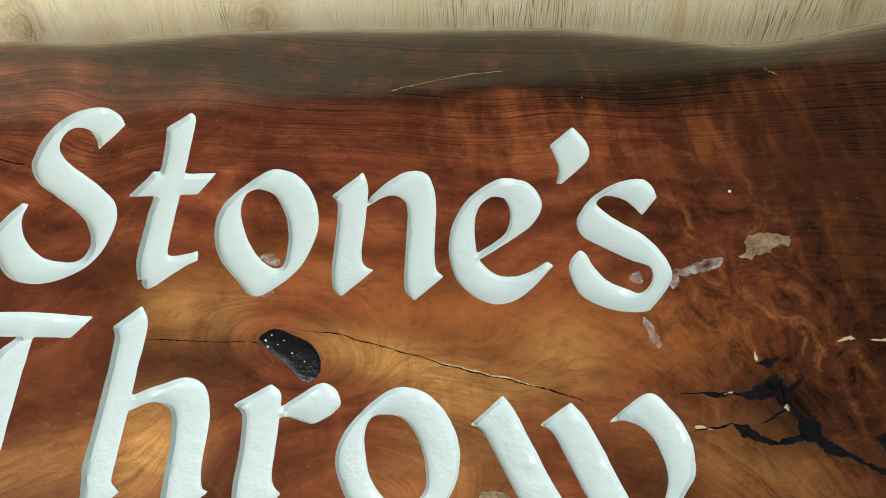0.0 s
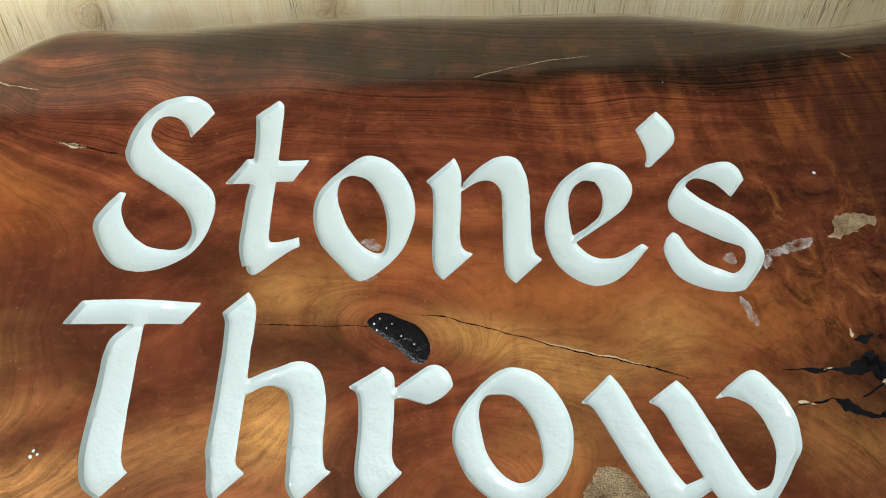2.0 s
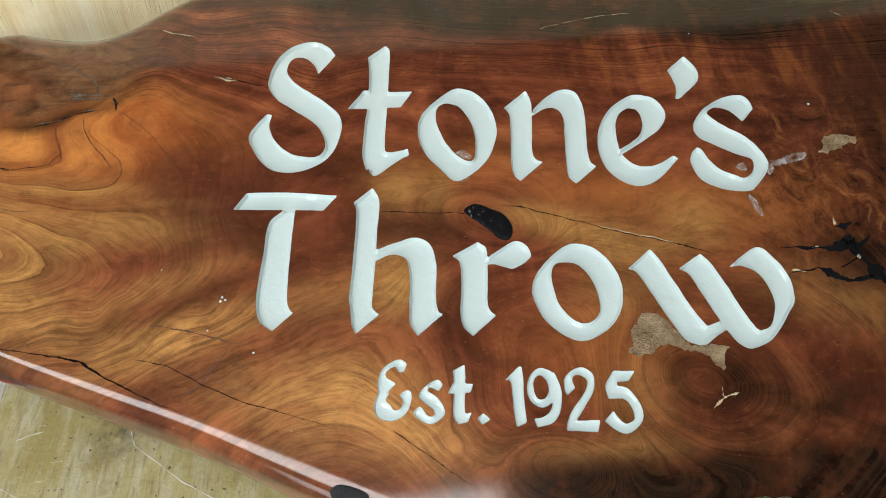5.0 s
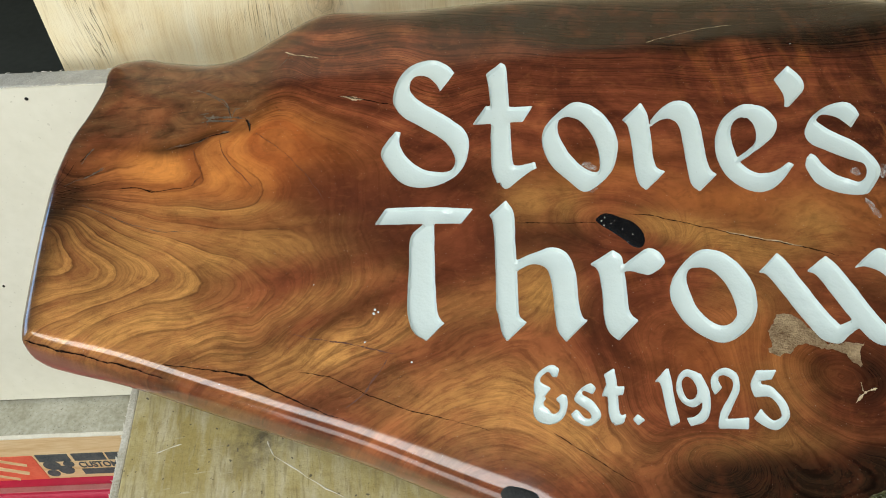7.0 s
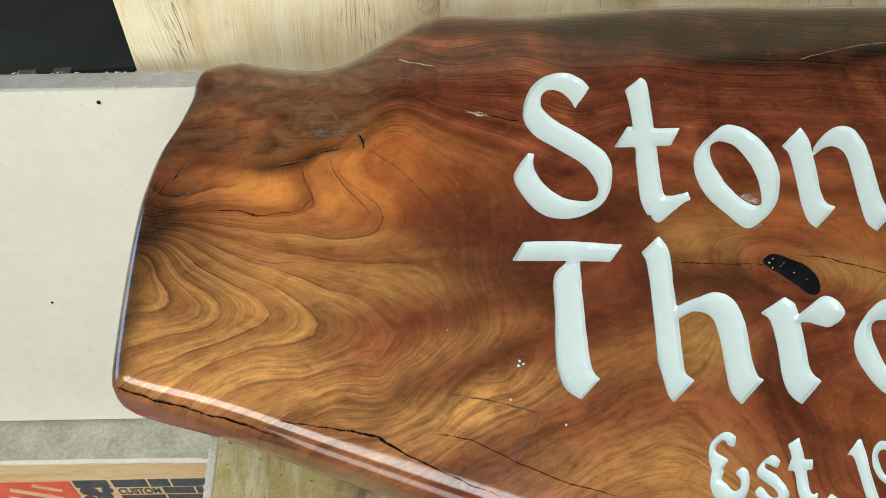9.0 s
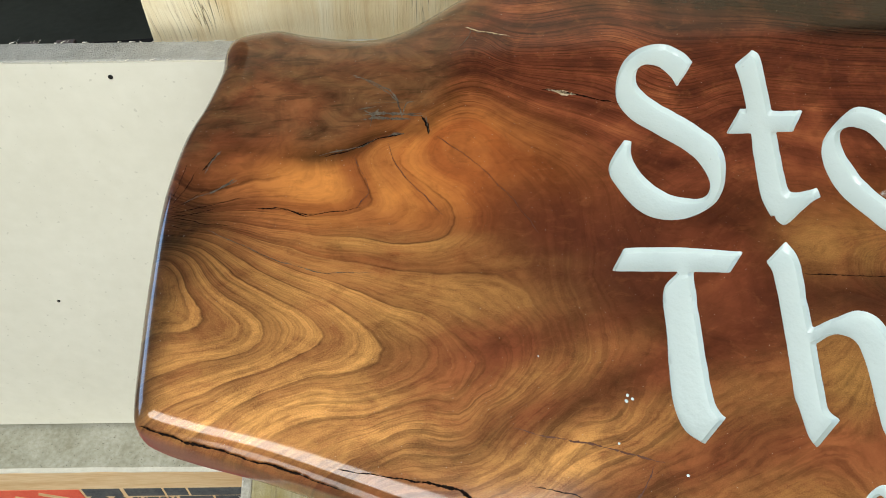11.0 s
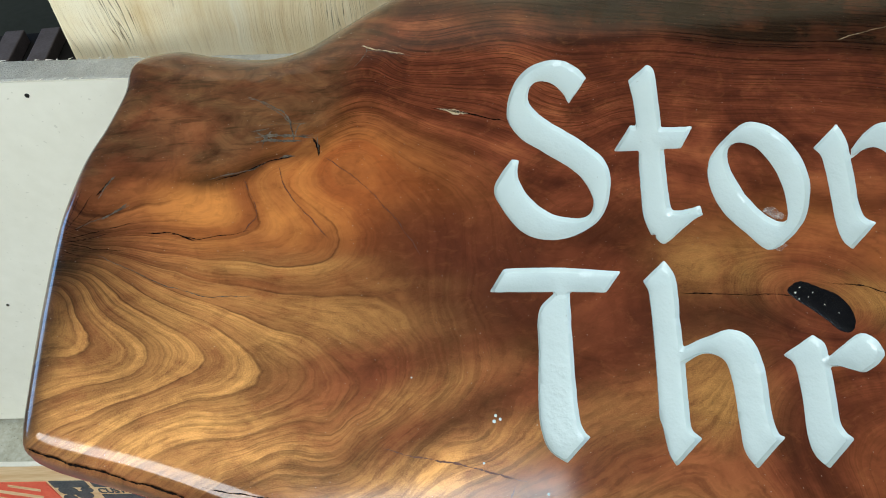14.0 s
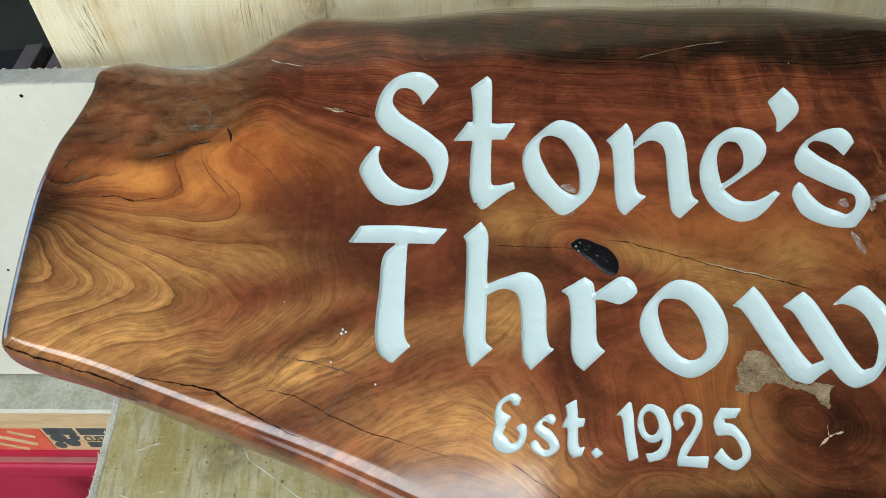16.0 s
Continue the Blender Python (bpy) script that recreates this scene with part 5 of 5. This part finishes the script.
sheet("bark_inclusion", [ragged([(52.1, 56.5), (48.5, 47.5), (60.1, 43.6), (72, 49.3), (84.3, 45.7), (98.8, 38.2), (102.6, 30.6), (107.4, 40.6), (111.3, 45.2), (99.6, 47.4), (88.5, 49.3), (79.6, 60.4), (75.7, 67.7), (64.6, 72.4), (57.9, 67.8)], 2.6, 150)], BARK, "rough tan bark inclusion", 0.0002, 0.0006)
seam("fissure", [(-315.0, 303.0, 0.5), (-304.0, 298.0, 0.7), (-294.0, 291.0, 0.9), (-290.0, 283.0, 0.9), (-289.0, 271.0, 0.5)], GREYDUST, "dusty grey fissure")
seam("fissure", [(-312.0, 280.0, 0.5), (-302.0, 281.0, 0.9)], GREYDUST, "dusty grey fissure")
seam("fissure", [(-310.0, 276.0, 0.6), (-300.0, 276.0, 1.6), (-276.0, 272.0, 0.5)], GREYDUST, "dusty grey fissure")
seam("fissure", [(-311.0, 273.0, 0.5), (-303.0, 273.0, 1.6), (-281.0, 270.0, 0.4)], GREYDUST, "dusty grey fissure")
seam("fissure", [(-306.0, 268.0, 0.5), (-303.0, 276.0, 0.9), (-300.0, 279.0, 0.4)], GREYDUST, "dusty grey fissure")
seam("fissure", [(-288.0, 275.0, 0.5), (-286.0, 281.0, 0.7), (-281.0, 282.0, 0.3)], GREYDUST, "dusty grey fissure")
seam("fissure", [(-336.0, 252.0, 0.3), (-324.0, 254.0, 0.7), (-312.0, 255.0, 0.7), (-303.0, 260.0, 0.3)], GREYDUST, "dusty grey fissure")
seam("fissure", [(-297.0, 261.0, 0.5), (-293.0, 262.0, 1.6), (-288.0, 261.0, 0.5)], GREYDUST, "dusty grey fissure")
seam("crack", [(-278.0, 272.0, 0.8), (-275.0, 267.0, 1.6), (-275.0, 261.0, 1)], CRACK, "dark open crack")
seam("fissure", [(-394.0, 246.0, 1), (-391.0, 253.0, 1.6), (-386.0, 260.0, 0.5)], GREYDUST, "dusty grey fissure")
seam("fissure", [(-406.0, 230.0, 0.3), (-394.0, 234.0, 0.5), (-386.0, 237.0, 0.9), (-379.0, 242.0, 1)], GREYDUST, "dusty grey fissure")
seam("crack", [(-367.0, 224.0, 0.25), (-351.0, 221.0, 0.25), (-340.0, 217.0, 0.45), (-324.0, 218.0, 0.25), (-312.0, 219.0, 0.15)], CRACK, "dark open crack")
seam("crack_filler", [(-246.0, 331.0, 1), (-240.0, 328.0, 0.7), (-231.0, 326.0, 0.6), (-222.0, 323.0, 0.5)], FILL, "pale filler in a crack")
seam("crack", [(-413.0, 227.0, 0.45), (-402.0, 231.0, 0.3), (-392.0, 238.0, 0.15)], CRACK)
seam("crack", [(-411.0, 223.0, 0.45), (-399.0, 223.0, 0.3), (-386.0, 226.0, 0.15)], CRACK)
seam("crack", [(-411.0, 229.0, 0.45), (-404.0, 238.0, 0.3), (-397.0, 251.0, 0.15)], CRACK)
seam("crack", [(-410.0, 218.0, 0.45), (-402.0, 214.0, 0.3), (-395.0, 213.0, 0.15)], CRACK)
seam("crack", [(-410.0, 225.0, 0.45), (-391.0, 227.0, 0.3), (-373.0, 231.0, 0.15)], CRACK)
seam("crack", [(-412.0, 231.0, 0.45), (-407.0, 241.0, 0.3), (-403.0, 254.0, 0.15)], CRACK)
seam("crack", [(-409.0, 222.0, 0.45), (-394.0, 217.0, 0.3), (-378.0, 215.0, 0.15)], CRACK)


def fleck(name, x, y, r, material, label, z=0.0, sides=9):
    """A small uneven drop on the face of the sign."""
    bm = bmesh.new()
    rim_ = [bm.verts.new((x / 1000 + r / 1000 * math.cos(a) * (1 + 0.25 * noise.noise((a, x, y))), y / 1000 + r / 1000 * math.sin(a), z + 0.0002)) for a in (2 * math.pi * k / sides for k in range(sides))]
    top = bm.verts.new((x / 1000, y / 1000, z + 0.0002 + 0.00025 * r))
    for k in range(sides):
        bm.faces.new((rim_[k], rim_[(k + 1) % sides], top))
    return part(name, bm, material, sign, label)


for x, y, r in ((-197.5, 109.2, 0.8), (-195.6, 107.3, 0.7), (-198.6, 106.6, 0.9), (220, 218, 1.0), (-206, 88, 0.6), (-178, 71, 0.7), (-236, 132, 0.4), (150, 291, 0.4)):
    fleck("paint_fleck", x, y, r, PAINT, "small pale paint fleck")
for x, y, r in ((-36, 154, 0.5), (-33, 156.5, 0.35), (-30, 151, 0.3), (-35, 150.5, 0.4), (-27, 153, 0.3), (-23, 146, 0.35), (-17, 141, 0.3)):
    fleck("dust_speck", x, y, r, FRAY, "pale dust speck in the resin", 0.0006)
for x, y, r in ((-74.3, 96, 0.8), (-130, 300.5, 0.6), (60, 222, 0.5), (-154, 262, 0.5), (118, 96, 0.6)):
    fleck("speck", x, y, r, CRACK, "tiny dark speck in the paint", -0.0043)

# ---- setting ----
def wall(name, sx, sy, sz, centre, material, label):
    return tagged(mesh_object(name, box(sx, sy, sz, centre, 0), material), label, "", kind="structure")


wall("floor", 8, 8, 0.1, (0, 0, -0.05), FLOOR, "dark concrete workshop floor")
wall("wall_north", 8, 0.15, 2.7, (0, 3.0, 1.35), FLOOR, "dark green-grey workshop wall")
wall("wall_east", 0.15, 6, 2.7, (3.2, 0, 1.35), WALL, "dim grey workshop wall")
wall("wall_west_low", 0.15, 6, 0.95, (-3.2, 0, 0.475), WALL, "dim grey workshop wall under the window")
wall("wall_west_high", 0.15, 6, 0.65, (-3.2, 0, 2.375), WALL, "dim grey workshop wall over the window")
wall("wall_west_near", 0.15, 3.35, 1.10, (-3.2, -1.325, 1.50), WALL, "dim grey workshop wall beside the window")
wall("wall_west_far", 0.15, 1.15, 1.10, (-3.2, 2.425, 1.50), WALL, "dim grey workshop wall beside the window")
wall("wall_south_left", 0.60, 0.15, 2.7, (-2.90, -3.02, 1.35), WALL, "dim grey workshop wall beside the door")
wall("wall_south_right", 2.90, 0.15, 2.7, (1.75, -3.02, 1.35), WALL, "dim grey workshop wall beside the door")
wall("wall_south_top", 2.9, 0.15, 0.30, (-1.15, -3.02, 2.55), WALL, "dim grey wall over the door")
wall("ceiling_north", 6.4, 3.43, 0.1, (0, 1.285, 2.68), ROOF, "dark boarded ceiling")
wall("ceiling_south", 6.4, 1.71, 0.1, (0, -2.145, 2.68), ROOF, "dark boarded ceiling")
wall("ceiling_left", 1.10, 0.86, 0.1, (-2.65, -0.86, 2.68), ROOF, "dark boarded ceiling")
wall("ceiling_right", 3.05, 0.86, 0.1, (1.675, -0.86, 2.68), ROOF, "dark boarded ceiling")

# ---- the boards round the sign ----
ply = tagged(mesh_object("plywood_sheet", box(1.6, 0.018, 1.32, (0.80 - 0.453, 0.412, 0.66), 0.001), PLY), "pale plywood sheet with upright grain standing behind the sign", "plywood")

TURN_BOARD = -6.0
RNG = random.Random(11)


def slivers(count, length, spread, seed_at):
    """Loose wood slivers along x, as one bmesh."""
    bm = bmesh.new()
    for _ in range(count):
        x, a, l = RNG.uniform(*length), RNG.uniform(-1.2, 1.2), RNG.uniform(0.0015, 0.006)
        y, z = seed_at(RNG)
        d = Vector((math.cos(a) * l, RNG.uniform(-1, 1) * spread, math.sin(a) * l * 0.8))
        o, w = Vector((x, y, z)), Vector((0.0002, 0.0003, 0.00035))
        bm.faces.new([bm.verts.new(o - w), bm.verts.new(o + w), bm.verts.new(o + d)])
        bm.faces.new([bm.verts.new(o + w), bm.verts.new(o + Vector((0, 0.0006, 0))), bm.verts.new(o + d)])
    return bm


def disc(r, centre, depth=0.0012):
    bm = bmesh.new()
    bmesh.ops.create_cone(bm, cap_ends=True, segments=14, radius1=r, radius2=r, depth=depth, matrix=Matrix.Translation(centre) @ Matrix.Rotation(radians(90), 4, "X"))
    return bm


def build_panel():
    panel = empty("chipboard_panel", pose(-0.479, 0.357, 0.53, 0, 0, TURN_BOARD), "cream-faced chipboard panel standing on edge", "panel")
    part("core", box(0.9, 0.022, 0.440, (-0.05, 0.0135, 0.2250), 0.001), CHIP, panel, "raw grey chipboard edge")
    # set-back strip, near-black so that the gap's shade is in its colour
    part("gap_strip", box(0.9, 0.012, 0.005, (-0.05, 0.0185, 0.0025), 0), SHADE, panel, "near-black strip standing in for the shaded gap under the panel")
    part("face_sheet", box(0.9, 0.002, 0.439, (-0.05, 0.0012, 0.2247), 0), CREAM, panel, "cream melamine facing")
    for x, z, r in ((0.007, 0.434, 0.0016), (-0.115, 0.210, 0.0014), (-0.02, 0.14, 0.0007), (-0.20, 0.34, 0.0008)):
        part("nail_hole", disc(r, (x, 0.0002, z)), BLACK, panel, "small dark nail hole")
    part("splinters", slivers(150, (-0.45, 0.12), 0.002, lambda q: (q.choice((0.001, 0.0245)), 0.4450)), FRAY, panel, "loose pale splinters on the sawn edge")["kind"] = "stuff"


def lettering(words, size, width):
    """Flat letters in the built-in font, from the origin along x, pressed to a width."""
    curve = bpy.data.curves.new("lettering", "FONT")
    curve.body, curve.size, curve.extrude, curve.offset = words, size, 0.0002, 0.0004
    ob = bpy.data.objects.new("lettering", curve)
    me = bpy.data.meshes.new_from_object(ob)
    bm = bmesh.new()
    bm.from_mesh(me)
    wide = max(v.co.x for v in bm.verts)
    for v in bm.verts:
        v.co.x *= width / wide
    bpy.data.objects.remove(ob)
    bpy.data.curves.remove(curve)
    bpy.data.meshes.remove(me)
    return bm


def build_timber():
    timber = empty("stamped_timber", pose(-0.6, 0.317, 0.43, 0, 0, TURN_BOARD), "sawn timber beam stamped in red and dark ink", "timber")
    part("beam", box(1.0, 0.09, 0.098, (0, 0.045, 0.049), 0.002), LUMBER, timber)
    part("top_face", box(0.998, 0.0885, 0.002, (0, 0.0458, 0.0990), 0), LUMBER_TOP, timber, "dusty grey weathered top")
    part("splinters", slivers(110, (-0.45, 0.45), 0.003, lambda q: (q.uniform(-0.0005, 0.003), 0.1002)), FRAY, timber, "frayed pale splinters along the edge")["kind"] = "stuff"
    # the stamp: a red device and dark bars for words
    part("stamp_device", box(0.105, 0.0006, 0.057, (-0.110, -0.0003, 0.030), 0), INK_RED, timber, "red stamped device")
    for x, z, w, h, a in ((-0.088, 0.044, 0.034, 0.006, 24), (-0.105, 0.030, 0.060, 0.008, 24), (-0.118, 0.014, 0.050, 0.006, 24)):
        bm = box(w, 0.0006, h, (0, 0, 0), 0)
        bm.transform(pose(x, -0.0009, z, 0, a, 0))
        part("stamp_gap", bm, LUMBER, timber, "bare wood within the red device")
    for z, h, words in ((0.0515, 0.0168, ((-0.054, 0.040), (-0.009, 0.040), (0.034, 0.023), (0.060, 0.06))), (0.0335, 0.0150, ((0.046, 0.036), (0.085, 0.05))), (0.0165, 0.0130, ((-0.008, 0.052), (0.047, 0.05)))):
        for x, w in words:
            part("stamp_bar", box(w, 0.0006, h, (x + w / 2, -0.0003, z), 0), INK_BLACK, timber, "dark stamped bar")
    word = lettering("CUSTOM", 0.0185, 0.050)
    word.transform(pose(-0.008, -0.0006, 0.0270, 90, 0, 0))
    part("stamp_word", word, INK_BLACK, timber, "dark stamped capital letters")
    part("frayed_edge", box(0.996, 0.0045, 0.0022, (0, 0.0014, 0.0996), 0, 40, 0.0016), FRAY, timber, "white frayed fibres along the sawn edge")
    for x, z, r in ((-0.042, 0.034, 0.011), (-0.028, 0.022, 0.010), (-0.020, 0.036, 0.007), (-0.047, 0.015, 0.008)):
        part("stamp_blot", disc(r, (x, -0.0003, z), 0.0006), INK_BLACK, timber, "dark stamped figure")


def build_crate():
    crate = empty("plastic_crate", pose(-0.6, 0.317, 0.0, 0, 0, TURN_BOARD), "red plastic crate under the timber", "crate")
    part("body", box(0.7, 0.34, 0.40, (-0.1, 0.16, 0.20), 0.01), RED, crate)
    part("rim", box(0.73, 0.37, 0.028, (-0.1, 0.16, 0.416), 0.004), RED, crate)
    part("rim_groove", box(0.66, 0.008, 0.002, (-0.1, -0.014, 0.430), 0.0008), RED_DULL, crate, "dusty scuffed lip")


def build_bench():
    bench = empty("workbench", pose(0.354, -0.1, 0.003), "worn olive-grey board workbench with frayed edges", "workbench")
    part("top", box(1.513, 0.80, 0.018, (0.0035, -0.02, 0.791), 0.0015), BENCH, bench)
    part("edge_strip", box(0.0068, 0.80, 0.0174, (-0.7562, -0.02, 0.7910), 0.0018), BENCH_EDGE, bench, "frayed pale sawn edge")
    part("splinters", fray_edge(), FRAY, bench, "frayed pale splinters along the edge")["kind"] = "stuff"
    for sx in (-1, 1):
        for sy in (-1, 1):
            part("leg", box(0.07, 0.07, 0.782, (0.66 * sx, -0.02 + 0.33 * sy, 0.391), 0.003), DULL, bench)
    for pts in (((-0.646, 0.197), (-0.642, 0.185), (-0.603, 0.152), (-0.562, 0.124), (-0.53, 0.10)), ((-0.735, 0.165), (-0.71, 0.150), (-0.69, 0.146)), ((-0.70, 0.135), (-0.688, 0.118)), ((-0.742, 0.12), (-0.715, 0.135), (-0.69, 0.133), (-0.66, 0.115)), ((-0.73, 0.20), (-0.712, 0.205)), ((-0.60, 0.08), (-0.585, 0.11)), ((-0.72, 0.09), (-0.705, 0.107), (-0.70, 0.09)), ((-0.68, 0.07), (-0.64, 0.05))):
        part("scratch", scratch(pts), FRAY_THIN, bench, "pale scratch in the board")


def fray_edge():
    bm = slivers(160, (-0.30, 0.38), 0.002, lambda q: (0.0, 0.0))
    for k, v in enumerate(bm.verts):
        x, y, z = v.co
        v.co = (-0.7585 + y, x, 0.8003 + abs(z) * 0.25)
    return bm


def scratch(points, width=0.0007):
    """A thin raised curl of fibre along a scratch."""
    bm = bmesh.new()
    rows = []
    pts = [Vector((*p, 0)) for p in points]
    fine = [a.lerp(b, k / 6) for a, b in zip(pts, pts[1:]) for k in range(6)] + [pts[-1]]
    for k, p in enumerate(fine):
        t = (fine[min(k + 1, len(fine) - 1)] - fine[max(k - 1, 0)]).normalized()
        side = Vector((-t.y, t.x, 0)) * width * (0.5 + 0.4 * math.sin(k * 1.7))
        p = p + Vector((noise.noise(p * 90), noise.noise(p * 90 + Vector((5, 1, 2))), 0)) * 0.0012
        rows.append([bm.verts.new((p + side) + Vector((0, 0, 0.8002))), bm.verts.new(p + Vector((0, 0, 0.8005))), bm.verts.new((p - side) + Vector((0, 0, 0.8002)))])
    for a, b in zip(rows, rows[1:]):
        bm.faces.new((a[0], b[0], b[1], a[1]))
        bm.faces.new((a[1], b[1], b[2], a[2]))
    return bm


build_panel()
build_timber()
build_crate()
build_bench()

tagged(mesh_object("timber_offcut", box(0.044, 0.05, 0.385, (-0.658, 0.245, 0.1925), 0.003), LUMBER), "pale sawn timber offcut standing by the crate", "offcut")

# ---- in the dark behind ----
rack = empty("pallet", pose(-1.05, 1.25, 0), "wooden pallet stack on the floor, shade-dark in colour", "pallet")
# block coloured near-black, the deep shade behind painted in
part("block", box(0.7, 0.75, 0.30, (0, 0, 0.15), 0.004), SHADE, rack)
for x in (-0.065, 0.02):
    tagged(mesh_object("batten", box(0.045, 0.62, 0.035, (-1.05 + x, 1.27, 0.3178), 0.003), DULL), "dusty brown batten lying on the pallet stack", "batten", "battens on the pallet")
